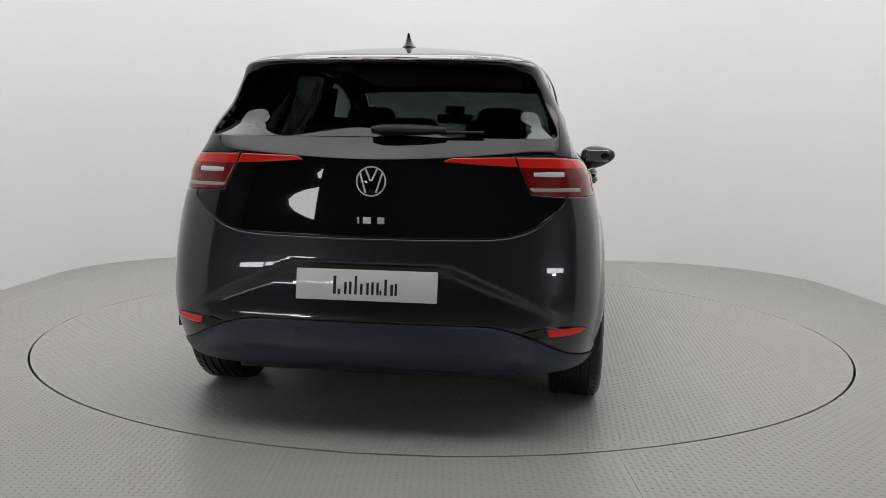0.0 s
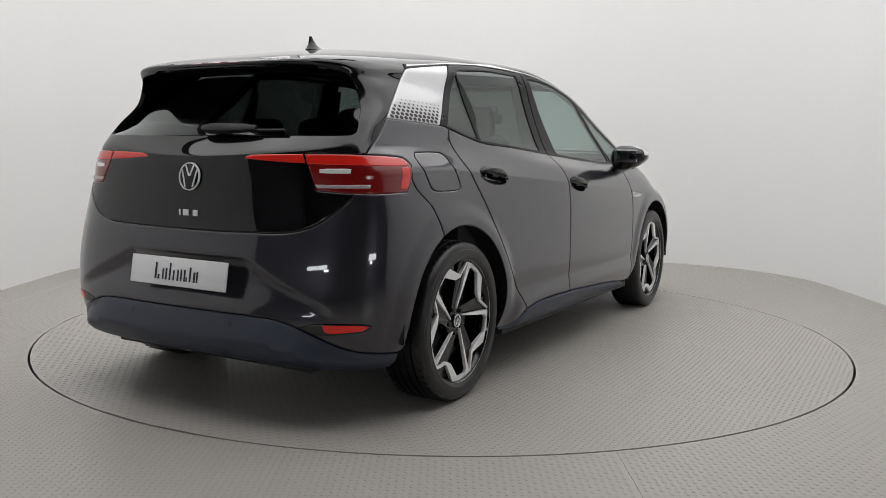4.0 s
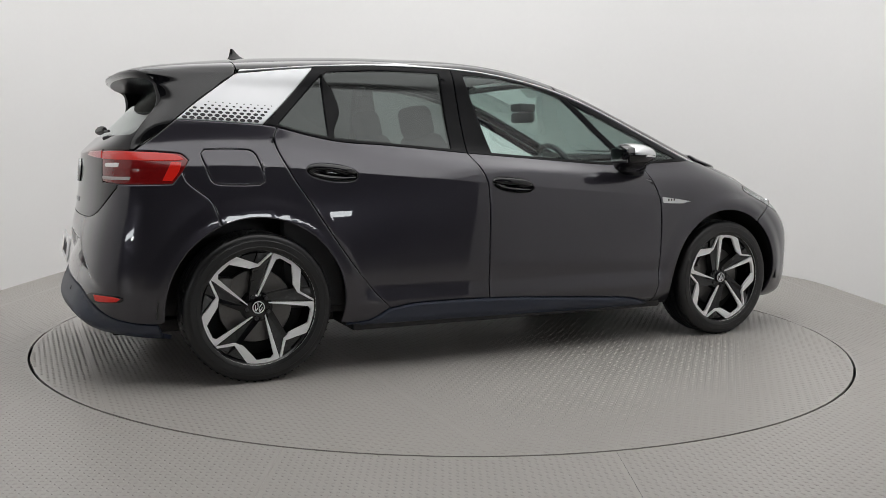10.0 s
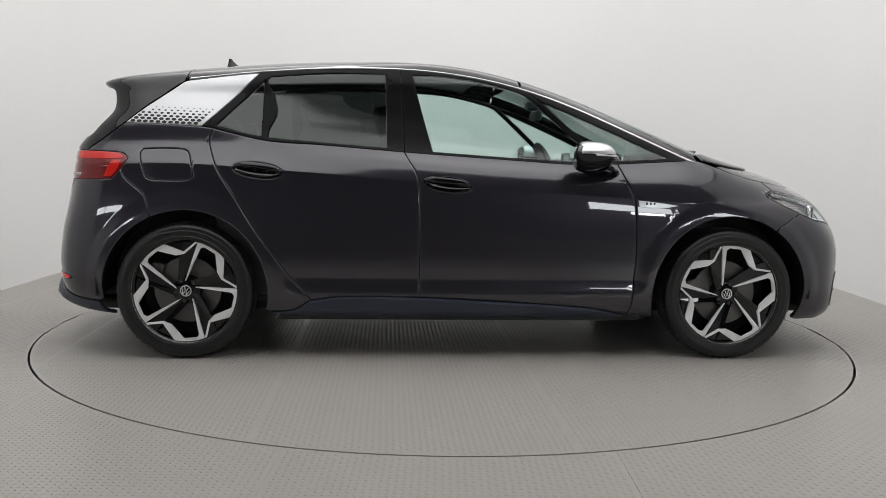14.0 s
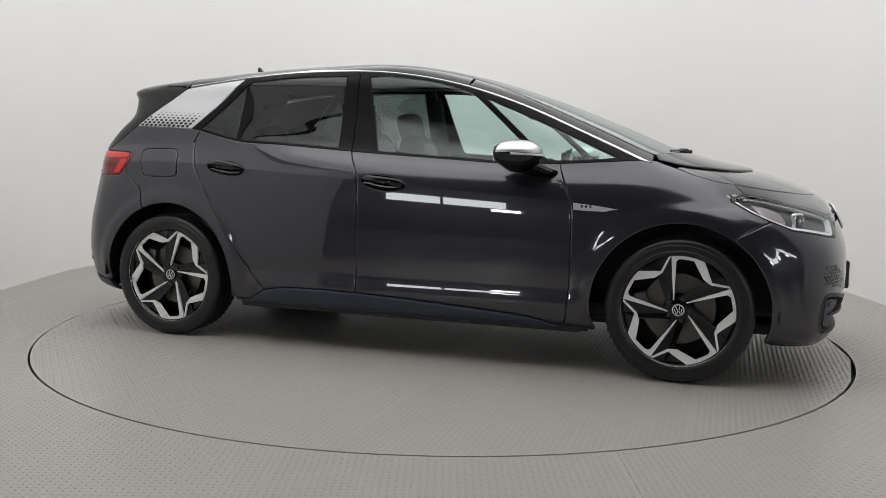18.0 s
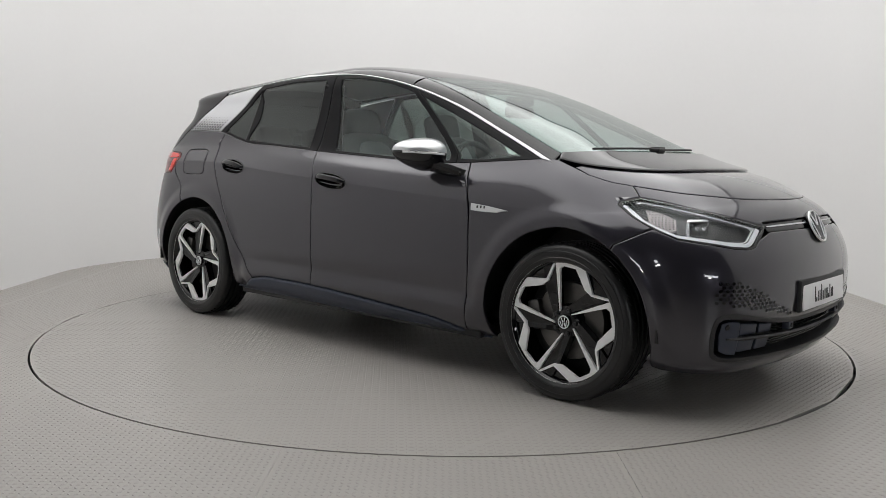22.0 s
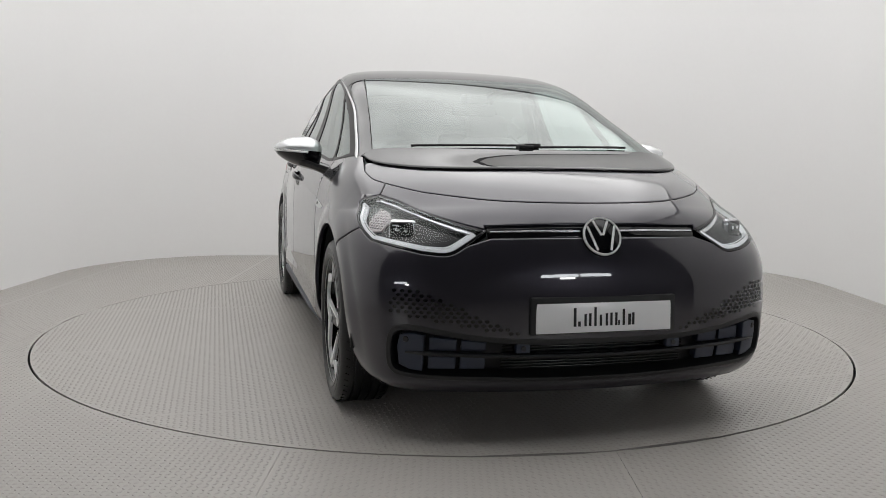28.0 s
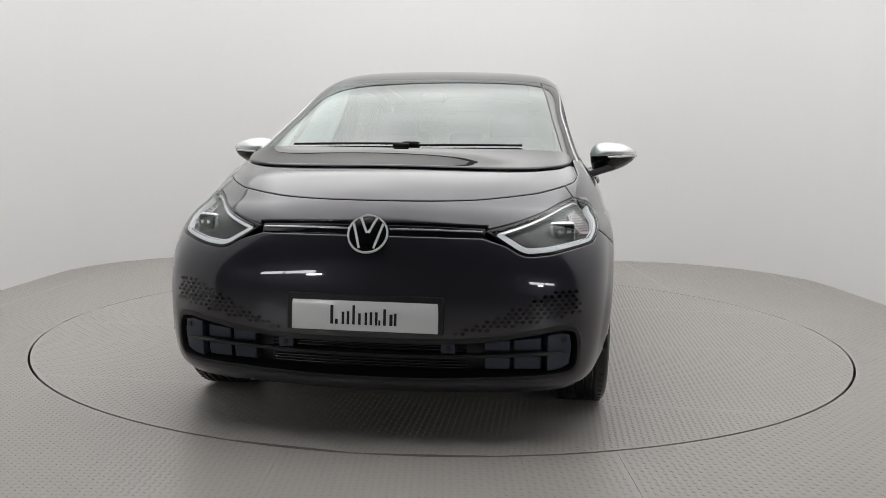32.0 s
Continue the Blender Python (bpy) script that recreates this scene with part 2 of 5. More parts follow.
R_W = [0.782, 0.848, 0.889, 0.893, 0.890, 0.879, 0.846, 0.772, 0.712, 0.657, 0.616, 0.548, 0.345, 0.0]
R_ZS = [0.19, 0.25, 0.42, 0.60, 0.76, 0.885, 0.965, 1.045, 1.19, 1.335, 1.445, 1.505, 1.540, 1.558]
R_Z1 = [0.0, 0.0, 0.0, 0.0, -0.035, -0.066, -0.065, -0.062, -0.03, 0.0, 0.0, 0.0, 0.0, 0.0]
R_Z2 = [0.0, 0.0, 0.0, 0.0, 0.0, 0.0, 0.015, 0.035, 0.015, -0.005, -0.025, -0.03, -0.02, 0.0]
R_XR = [-1.98, -2.090, -2.120, -2.104, -2.074, -2.057, -2.048, -1.958, -1.885, -1.862, -1.915, -1.70, -1.25, -0.60]
R_ZR = [0.215, 0.27, 0.42, 0.60, 0.77, 0.92, 1.015, 1.10, 1.22, 1.335, 1.393, 1.445, 1.515, 1.558]
R_NR = [4.6, 5.6, 6.4, 7.0, 8.0, 9.0, 12.0, 14.0, 13.0, 11.0, 7.5, 4.6, 2.6, 2.2]
R_CR = [-1.3, -1.35, -1.35, -1.35, -1.3, -1.25, -1.2, -1.2, -1.15, -1.15, -1.15, -0.85, -0.65, -0.60]
R_KR = [0.09, 0.09, 0.088, 0.095, 0.120, 0.128, 0.128, 0.115, 0.125, 0.07, 0.08, 0.03, 0.0, 0.0]
R_TR = [0.0, 0.0, 0.008, 0.014, 0.034, 0.068, 0.116, 0.086, 0.060, 0.045, 0.036, 0.028, 0.015, 0.0]  # how far the sides draw in towards the rear
WHEEL_X, HUB_Z, WHEEL_Y = 1.385, 0.340, 0.82


def catmull(vals, v, sharp=None):
    """Smooth curve through evenly spaced values, v from 0 to 1."""
    a = np.asarray(vals, float)
    n = len(a) - 1
    s = np.clip(np.asarray(v, float), 0, 1) * n
    i = np.minimum(s.astype(int), n - 1)
    f = s - i
    d = np.empty(n + 1)
    d[1:-1] = (a[2:] - a[:-2]) / 2
    d[0], d[-1] = a[1] - a[0], a[-1] - a[-2]
    if sharp is not None:
        d[sharp] *= 0.12
    h00, h10, h01, h11 = 2 * f**3 - 3 * f**2 + 1, f**3 - 2 * f**2 + f, -2 * f**3 + 3 * f**2, f**3 - f**2
    return h00 * a[i] + h10 * d[i] + h01 * a[i + 1] + h11 * d[i + 1]


def smooth01(x):
    x = np.clip(x, 0, 1)
    return x * x * (3 - 2 * x)


UF, UR = 0.38, 0.64  # where the front and the rear corner end along the side


def skin(u, v):
    """Point of the skin: u 0 front middle, 1 rear middle (negative: the other side); v 0 bottom, 1 roof middle."""
    u = np.asarray(u, float)
    v = np.asarray(v, float)
    u, v = np.broadcast_arrays(u, v)
    u = (u + 1) % 2 - 1
    sg = np.where(u < 0, -1.0, 1.0)
    q = np.abs(u)
    xf, zf, nf, cf = (catmull(r, v) for r in (R_XF, R_ZF, R_NF, R_CF))
    nr, cr = (catmull(r, v) for r in (R_NR, R_CR))
    xr, zr = (catmull(r, v, 6) for r in (R_XR, R_ZR))
    kf, kr = catmull(R_KF, v), catmull(R_KR, v)
    w, zs, z1, z2 = (catmull(r, v, 5) for r in (R_W, R_ZS, R_Z1, R_Z2))
    front, rear = q < UF, q > UR
    ph = np.where(front, q / UF, np.where(rear, (1 - q) / (1 - UR), 1.0)) * (math.pi / 2)
    n = np.where(front, nf, nr)
    c, s = np.cos(ph), np.sin(ph)
    r = (np.abs(c) ** n + np.abs(s) ** n) ** (-1 / n)
    t = (q - UF) / (UR - UF)
    x = np.where(front, cf + (xf - cf) * r * c * (1 - kf * (r * s) ** 2), np.where(rear, cr + (xr - cr) * r * c * (1 - kr * (r * s) ** 2), cf + (cr - cf) * t))
    y = w * r * s
    y = y * (1 - 0.008 * x * x * smooth01(1 - v * 1.2))
    # sides draw in towards the rear above the shoulder line; wider roof in front
    y = y * (1 - catmull(R_TR, v, 5) * smooth01((-x - 0.05) / 1.45))
    y = y * (1 + 0.022 * (x + 1.5) * smooth01((v - 0.60) / 0.14) * smooth01((0.9 - x) / 0.5))
    xs = np.where(x < -1.2, -1.2 - 0.2 * (1 - np.exp(np.minimum(0, (x + 1.2) / 0.2))), np.minimum(x, 1.5))
    side = zs + z1 * xs + z2 * xs * xs
    end = np.where(front, zf, zr)
    b = s**2
    z = end + (side - end) * b
    # flared arches
    for cx in (WHEEL_X, -WHEEL_X):
        d = np.hypot(x - cx, z - HUB_Z)
        y = y + 0.012 * smooth01((0.510 - d) / 0.075) * smooth01((y - 0.6) / 0.2) * smooth01((z - 0.22) / 0.16)
    # door bottoms turn out above the sills
    y = y + 0.0265 * smooth01((0.425 - z) / 0.11) * smooth01((z - 0.19) / 0.08) * smooth01((1.0 - np.abs(x - 0.03)) / 0.16) * smooth01((y - 0.5) / 0.2)
    # ledge over the rear plate, running down to both corners
    ry = np.abs(y)
    ledge = np.where(ry < 0.30, 0.645, np.where(ry < 0.57, 0.645 - 0.43 * (ry - 0.30), 0.529 - 0.50 * (ry - 0.57)))
    rec = smooth01((ledge - z) / 0.060) * smooth01((z - 0.405) / 0.15) * smooth01((0.80 - ry) / 0.12) * rear
    x = x + 0.034 * rec
    # fold across the lower rear
    ay = np.abs(y)
    top = 0.415 - 0.14 * smooth01((ay - 0.42) / 0.40)
    mid = 0.5 * top + 0.11
    fold = np.clip(1 - np.where(z > mid, (z - mid) / (top - mid), (mid - z) / (mid - 0.19)), 0, 1)
    x = x - 0.048 * fold * smooth01((0.80 - ay) / 0.25) * rear
    return np.stack([x, sg * y, z], -1)


def skin_normal(u, v):
    e = 6e-4
    du = skin(u + e, v) - skin(u - e, v)
    dv = skin(u, np.minimum(v + e, 1)) - skin(u, np.maximum(v - e, 0))
    n = np.cross(du, dv)
    ln = np.linalg.norm(n, axis=-1, keepdims=True)
    return n / np.maximum(ln, 1e-9)


# ---- panels cut out of the skin ----
TU, TV = np.linspace(0, 1, 401), np.linspace(0, 0.985, 321)
TAB = skin(TU[:, None], TV[None, :])
TABN = skin_normal(TU[:, None], TV[None, :])
VIEW = {"S": ((0, 2), TABN[..., 1] > 0.12), "F": ((1, 2), TABN[..., 0] > 0.06), "R": ((1, 2), TABN[..., 0] < -0.06), "T": ((0, 1), TABN[..., 2] > 0.12)}


def find_many(kind, pts):
    """The places on the skin (u, v) of points given in one view: side, front, rear or top."""
    pts = np.asarray(pts, float)
    if kind == "P":
        return pts
    axes, ok = VIEW[kind]
    ax = list(axes)
    ta, tb = TAB[..., ax[0]], TAB[..., ax[1]]
    uv = []
    for a, b in pts:
        d = np.where(ok, (ta - a) ** 2 + (tb - b) ** 2, 9)
        i, j = np.unravel_index(np.argmin(d), d.shape)
        uv.append((TU[i], TV[j]))
    uv = np.array(uv)
    for _ in range(6):
        e = 1e-4
        p = skin(uv[:, 0], uv[:, 1])[:, ax]
        A = (skin(uv[:, 0] + e, uv[:, 1])[:, ax] - p) / e
        B = (skin(uv[:, 0], uv[:, 1] + e)[:, ax] - p) / e
        w = pts - p
        det = A[:, 0] * B[:, 1] - A[:, 1] * B[:, 0]
        det = np.where(np.abs(det) < 1e-3, 1e9, det)
        du = (w[:, 0] * B[:, 1] - w[:, 1] * B[:, 0]) / det
        dv = (A[:, 0] * w[:, 1] - A[:, 1] * w[:, 0]) / det
        uv = np.clip(uv + np.clip(np.stack([du, dv], 1), -0.004, 0.004), 0, 0.999)
    if kind in "FR":
        uv[np.abs(pts[:, 0]) < 1e-6, 0] = 0.0 if kind == "F" else 1.0
    return uv


def find(tok):
    return find_many(tok[0], [tok[1:]])[0]


def S(*p):
    return [("S", x, z) for x, z in p]


def F(*p):
    return [("F", y, z) for y, z in p]


def R(*p):
    return [("R", y, z) for y, z in p]


def T(*p):
    return [("T", x, y) for x, y in p]


DOM = np.array([5.5, 2.2])


def flow(pts, step=0.02):
    """A smooth line through domain points, evenly dense."""
    pts = np.asarray(pts, float)
    if len(pts) == 2:
        pts = np.array([pts[0], pts.mean(0), pts[1]])
    out = []
    for k in range(len(pts) - 1):
        p0, p1, p2, p3 = pts[max(k - 1, 0)], pts[k], pts[k + 1], pts[min(k + 2, len(pts) - 1)]
        n = max(2, int(np.linalg.norm((p2 - p1) * DOM) / step) + 1)
        for t in np.arange(n) / n:
            m1, m2 = (p2 - p0) / 2, (p3 - p1) / 2
            ln = np.linalg.norm(p2 - p1)
            m1 = m1 / max(np.linalg.norm(m1), 1e-9) * min(np.linalg.norm(m1), 1.3 * ln)
            m2 = m2 / max(np.linalg.norm(m2), 1e-9) * min(np.linalg.norm(m2), 1.3 * ln)
            out.append((2 * t**3 - 3 * t**2 + 1) * p1 + (t**3 - 2 * t**2 + t) * m1 + (-2 * t**3 + 3 * t**2) * p2 + (t**3 - t**2) * m2)
    out.append(pts[-1])
    return out


def dense(p, step=0.018):
    """A smooth line through points of one view, evenly dense."""
    p = np.asarray(p, float)
    out = []
    for k in range(len(p) - 1):
        p0, p1, p2, p3 = p[max(k - 1, 0)], p[k], p[k + 1], p[min(k + 2, len(p) - 1)]
        ln = np.linalg.norm(p2 - p1)
        n = max(1, int(round(ln / step)))
        m1, m2 = (p2 - p0) / 2, (p3 - p1) / 2
        if k == 0:
            m1 = p2 - p1
        if k == len(p) - 2:
            m2 = p2 - p1
        m1 = m1 * min(1, 1.2 * ln / max(np.linalg.norm(m1), 1e-9))
        m2 = m2 * min(1, 1.2 * ln / max(np.linalg.norm(m2), 1e-9))
        for i in range(n):
            t = i / n
            out.append((2 * t**3 - 3 * t**2 + 1) * p1 + (t**3 - 2 * t**2 + t) * m1 + (-2 * t**3 + 3 * t**2) * p2 + (t**3 - t**2) * m2)
    return np.array(out + [p[-1]])


def outline(*segs):
    """A closed line in the domain, from smooth stretches of tokens joined at corners."""
    poly = []
    for s in segs:
        runs = []
        for t in s:
            if runs and runs[-1][0] == t[0]:
                runs[-1][1].append(t[1:])
            else:
                runs.append((t[0], [t[1:]]))
        q = []
        for kind, pts in runs:
            if kind == "P":
                r = flow(pts) if len(pts) > 1 else [np.array(pts[0], float)]
            else:
                r = list(find_many(kind, dense(pts) if len(pts) > 1 else pts))
            if q and np.linalg.norm((q[-1] - r[0]) * DOM) > 0.03:
                q += flow([q[-1], r[0]])[1:-1]
            q += r
        if poly and np.linalg.norm((poly[-1] - q[0]) * DOM) > 0.03:
            poly += flow([poly[-1], q[0]])[1:-1]
        poly += q
    if np.linalg.norm((poly[-1] - poly[0]) * DOM) > 0.03:
        poly += flow([poly[-1], poly[0]])[1:-1]
    keep = [poly[0]]
    for q in poly[1:]:
        if np.linalg.norm((q - keep[-1]) * DOM) > 0.0025:
            keep.append(q)
    if np.linalg.norm((keep[0] - keep[-1]) * DOM) < 0.0025:
        keep.pop()
    return np.array(keep)


def whole(poly, middle):
    """Both halves of a closed line that begins and ends on the middle line u = middle."""
    p = np.array(poly)
    on = np.abs(p[:, 0] - middle) < 1e-6
    # turn it so that the stretch on the middle line closes the loop
    n = len(p)
    runs = [i for i in range(n) if on[i] and not on[(i + 1) % n]]
    p = np.roll(p, -runs[0], axis=0)
    on = np.roll(on, -runs[0])
    end = [i for i in range(1, n) if on[i]][0]
    half = p[: end + 1]
    other = half[::-1][1:-1].copy()
    other[:, 0] = 2 * middle - other[:, 0]
    return np.concatenate([half, other])


def area2(p):
    x, y = p[:, 0], p[:, 1]
    return np.sum(x * np.roll(y, -1) - np.roll(x, -1) * y)


def metric(p):
    e = 1e-3
    su = np.linalg.norm(skin(p[:, 0] + e, p[:, 1]) - skin(p[:, 0] - e, p[:, 1]), axis=1) / (2 * e)
    sv = np.linalg.norm(skin(p[:, 0], p[:, 1] + e) - skin(p[:, 0], p[:, 1] - e), axis=1) / (2 * e)
    return np.maximum(np.stack([su, sv], 1), 0.3)


def inset(p, d):
    """The closed line moved inwards by d metres on the skin."""
    sgn = 1 if area2(p) > 0 else -1
    m = metric(p)
    prev, nxt = (p - np.roll(p, 1, 0)) * m, (np.roll(p, -1, 0) - p) * m
    prev /= np.maximum(np.linalg.norm(prev, axis=1, keepdims=True), 1e-9)
    nxt /= np.maximum(np.linalg.norm(nxt, axis=1, keepdims=True), 1e-9)
    n1, n2 = np.stack([-prev[:, 1], prev[:, 0]], 1), np.stack([-nxt[:, 1], nxt[:, 0]], 1)
    nn = n1 + n2
    nn /= np.maximum(np.linalg.norm(nn, axis=1, keepdims=True), 0.35)
    k = d / np.clip((nn * n1).sum(1), 0.45, 1)
    return p + sgn * nn * k[:, None] / m


def inside(pts, poly):
    x, y = pts[:, 0], pts[:, 1]
    r = np.zeros(len(pts), bool)
    a, b = poly, np.roll(poly, -1, 0)
    for (x0, y0), (x1, y1) in zip(a, b):
        if y0 == y1:
            continue
        c = ((y0 > y) != (y1 > y)) & (x < (x1 - x0) * (y - y0) / (y1 - y0) + x0)
        r ^= c
    return r


CREASE = 5 / 13


def link(name, me, parent, label=""):
    ob = new(name, me)
    ob.parent = parent
    return tagged(ob, label)


def part(name, bm, mat, parent, label="", smooth=True, angle=35):
    me = bpy.data.meshes.new(name)
    bm.to_mesh(me)
    bm.free()
    me.materials.append(mat)
    if smooth:
        for f in me.polygons:
            f.use_smooth = True
        me.set_sharp_from_angle(angle=radians(angle))
    return link(name, me, parent, label)


def panel(name, poly, mat, parent, label="", holes=(), gap=0.002, proud=0.0, depth=0.016, round_off=0.0022, gu=0.0065, gv=0.010, mirror=False, rim=0.006):
    """A sheet of the skin inside a closed line, with rounded edges and a flange to the inside."""
    from mathutils.geometry import delaunay_2d_cdt
    poly = inset(np.array(poly), gap)
    holes = [inset(np.array(h), -gap) for h in holes]
    loops = [poly] + holes
    soft = [inset(poly, rim)] + [inset(h, -rim) for h in holes]
    lo, hi = poly.min(0), poly.max(0)
    gx, gy = np.meshgrid(np.arange(lo[0], hi[0], gu), np.arange(lo[1], hi[1], gv), indexing="ij")
    gx[:, 1::2] += gu / 2
    grid = np.stack([gx.ravel(), gy.ravel()], 1)
    if lo[1] < CREASE < hi[1]:
        # rows close on both sides of the shoulder line keep it crisp
        grid = grid[np.abs(grid[:, 1] - CREASE) > 0.0055]
        cu = np.arange(lo[0], hi[0], gu)
        grid = np.concatenate([grid] + [np.stack([cu, np.full(len(cu), CREASE + d)], 1) for d in (-0.0012, 0.0012)])
    ok = inside(grid, soft[0])
    for h in soft[1:]:
        ok &= ~inside(grid, h)
    near = np.concatenate(soft) * DOM
    grid = grid[ok]
    if len(grid):
        g = grid * DOM
        d = np.concatenate([((g[k:k + 500, None, 0] - near[None, :, 0]) ** 2 + (g[k:k + 500, None, 1] - near[None, :, 1]) ** 2).min(1) for k in range(0, len(g), 500)])
        grid = grid[d > 0.009**2]
    pts, edges, nb = [], [], 0
    for lp in loops:
        k = len(pts)
        pts += list(lp)
        edges += [(k + i, k + (i + 1) % len(lp)) for i in range(len(lp))]
    nb = len(pts)
    for lp in soft:
        good = inside(lp, poly)
        for h in holes:
            good &= ~inside(lp, h)
        idx = {}
        for i in range(len(lp)):
            if good[i]:
                idx[i] = len(pts)
                pts.append(lp[i])
        edges += [(idx[i], idx[(i + 1) % len(lp)]) for i in idx if (i + 1) % len(lp) in idx]
    pts += list(grid)
    res = delaunay_2d_cdt([Vector(q * DOM) for q in pts], edges, [], 0, 1e-6)
    V = np.array([[v.x, v.y] for v in res[0]]) / DOM
    tri = [t for f in res[2] for t in ([f[0], f[i], f[i + 1]] for i in range(1, len(f) - 1))]
    tri = np.array(tri)
    cen = V[tri].mean(1)
    good = inside(cen, poly)
    for h in holes:
        good &= ~inside(cen, h)
    tri = tri[good]
    orig = res[3]
    border = np.array([any(o < nb for o in orig[i]) for i in range(len(V))])
    if mirror:
        V = V * np.array([-1, 1])
    P, N = skin(V[:, 0], V[:, 1]), skin_normal(V[:, 0], V[:, 1])
    P = P + N * proud
    face_n = np.cross(P[tri[:, 1]] - P[tri[:, 0]], P[tri[:, 2]] - P[tri[:, 0]])
    flip = (face_n * N[tri].mean(1)).sum(1) < 0
    tri[flip] = tri[flip][:, ::-1]
    P[border] -= N[border] * round_off
    # flange along the border edges
    cnt = {}
    for a, b, c in tri:
        for e in ((a, b), (b, c), (c, a)):
            cnt[e] = cnt.get(e, 0) + 1
    rim_edges = [e for e in cnt if (e[1], e[0]) not in cnt]
    used = sorted({i for e in rim_edges for i in e})
    low = {i: len(P) + k for k, i in enumerate(used)}
    P2 = np.concatenate([P, P[used] - N[used] * depth]) if depth else P
    out = np.zeros_like(N)
    for a, b in rim_edges:
        o = np.cross(P[b] - P[a], N[a])
        out[a] += o
        out[b] += o
    ln = np.linalg.norm(out, axis=1, keepdims=True)
    out = out / np.maximum(ln, 1e-12)
    N2 = N + out * 0.8
    N2 /= np.linalg.norm(N2, axis=1, keepdims=True)
    faces = [tuple(int(i) for i in t) for t in tri]
    nf = len(faces)
    if depth:
        faces += [(int(b), int(a), low[a], low[b]) for a, b in rim_edges]
    me = bpy.data.meshes.new(name)
    me.from_pydata(P2.tolist(), [], faces)
    me.materials.append(mat)
    nrm = []
    for k, f in enumerate(faces):
        for i in f:
            if k < nf:
                nrm.append(N2[i] if border[i] else N[i])
            else:
                a = f[0]
                nrm.append(out[a])
    for f in me.polygons:
        f.use_smooth = True
    me.normals_split_custom_set([tuple(q) for q in nrm])
    return link(name, me, parent, label)


def both(name, poly, mat, parent, label="", **kw):
    return [panel(name, poly, mat, parent, label, mirror=m, **kw) for m in (True, False)]


def glass_material(name, tint, rough=0.0, gloss=1.0, base=0.045, power=4.5):
    """A thin pane: tinted see-through, with a mirror share that grows towards grazing, alike from both sides."""
    mat = bpy.data.materials.new(name)
    mat.use_nodes = True
    nt = mat.node_tree
    nt.nodes.remove(nt.nodes["Principled BSDF"])
    tr, gl, mix, lw = (nt.nodes.new(k) for k in ("ShaderNodeBsdfTransparent", "ShaderNodeBsdfGlossy", "ShaderNodeMixShader", "ShaderNodeLayerWeight"))
    tr.inputs["Color"].default_value = (*tint, 1)
    gl.inputs["Roughness"].default_value = rough
    gl.inputs["Color"].default_value = (gloss * 0.95, gloss, gloss * 0.985, 1)
    lw.inputs["Blend"].default_value = 0.5
    pw, ma = nt.nodes.new("ShaderNodeMath"), nt.nodes.new("ShaderNodeMath")
    pw.operation, ma.operation = "POWER", "MULTIPLY_ADD"
    pw.inputs[1].default_value = power
    ma.inputs[1].default_value, ma.inputs[2].default_value = 1 - base, base
    nt.links.new(lw.outputs["Facing"], pw.inputs[0])
    nt.links.new(pw.outputs[0], ma.inputs[0])
    nt.links.new(ma.outputs[0], mix.inputs[0])
    nt.links.new(tr.outputs[0], mix.inputs[1])
    nt.links.new(gl.outputs[0], mix.inputs[2])
    nt.links.new(mix.outputs[0], nt.nodes["Material Output"].inputs["Surface"])
    return mat


CLEAR = glass_material("tinted_window_glass", (0.76, 0.88, 0.85), base=0.06)
SCREEN = glass_material("windscreen_glass", (0.42, 0.51, 0.485), gloss=0.78, base=0.07, power=3.3)
REAR_GLASS = glass_material("dark_rear_glass", (0.085, 0.095, 0.09), base=0.05)
PRIVACY = glass_material("dark_privacy_glass", (0.115, 0.135, 0.128), base=0.055)
LENS = glass_material("clear_lamp_lens", (0.96, 0.97, 0.98), gloss=0.7, base=0.03)
RED_LENS = material("red_lamp_lens", (0.13, 0.003, 0.004), 0.2, spec=0.2, coat=1.0, coat_ior=1.42, coat_rough=0.02, grain=0.35, grain_scale=90, emit=(1.0, 0.03, 0.02), emit_strength=0.02)
RED_BRIGHT = material("bright_red_lens", (0.50, 0.012, 0.008), 0.2, spec=0.2, coat=1.0, coat_ior=1.42, coat_rough=0.02, grain=0.1, grain_scale=120, emit=(1.0, 0.03, 0.015), emit_strength=0.10)
PALE_LENS = material("pale_lamp_strip", (0.42, 0.36, 0.36), 0.3, coat=0.6, grain=0.05, grain_scale=200)
DARK_RED = material("dark_red_lens", (0.11, 0.004, 0.005), 0.15, coat=1.0, coat_rough=0.02, grain=0.08, grain_scale=200)
WHITE_LENS = material("white_lamp_lens", (0.8, 0.8, 0.8), 0.2, coat=1.0)
CHROME = material("bright_chrome", (0.8, 0.8, 0.82), 0.12, metal=1.0)
WHITE_PLATE = material("white_plate", (0.90, 0.90, 0.91), 0.4, coat=0.6, grain=0.01)
WHITE_PANEL = material("pearl_silver_panel", (0.68, 0.69, 0.71), 0.3, metal=0.25, coat=1.0, grain=0.02, grain_scale=700)
INK = material("black_ink", (0.012, 0.012, 0.014), 0.5)
FABRIC = material("dark_seat_fabric", (0.15, 0.155, 0.16), 0.85, grain=0.2, grain_scale=250, bump=0.3, bump_scale=500)
FABRIC_PALE = material("pale_seat_fabric", (0.34, 0.345, 0.35), 0.85, grain=0.15, grain_scale=250, bump=0.3, bump_scale=500)
TRIM = material("dark_cabin_trim", (0.035, 0.035, 0.038), 0.6, grain=0.1, grain_scale=200, bump=0.1, bump_scale=500)
HEADLINER = material("pale_headliner", (0.45, 0.45, 0.44), 0.9, grain=0.05, grain_scale=300)
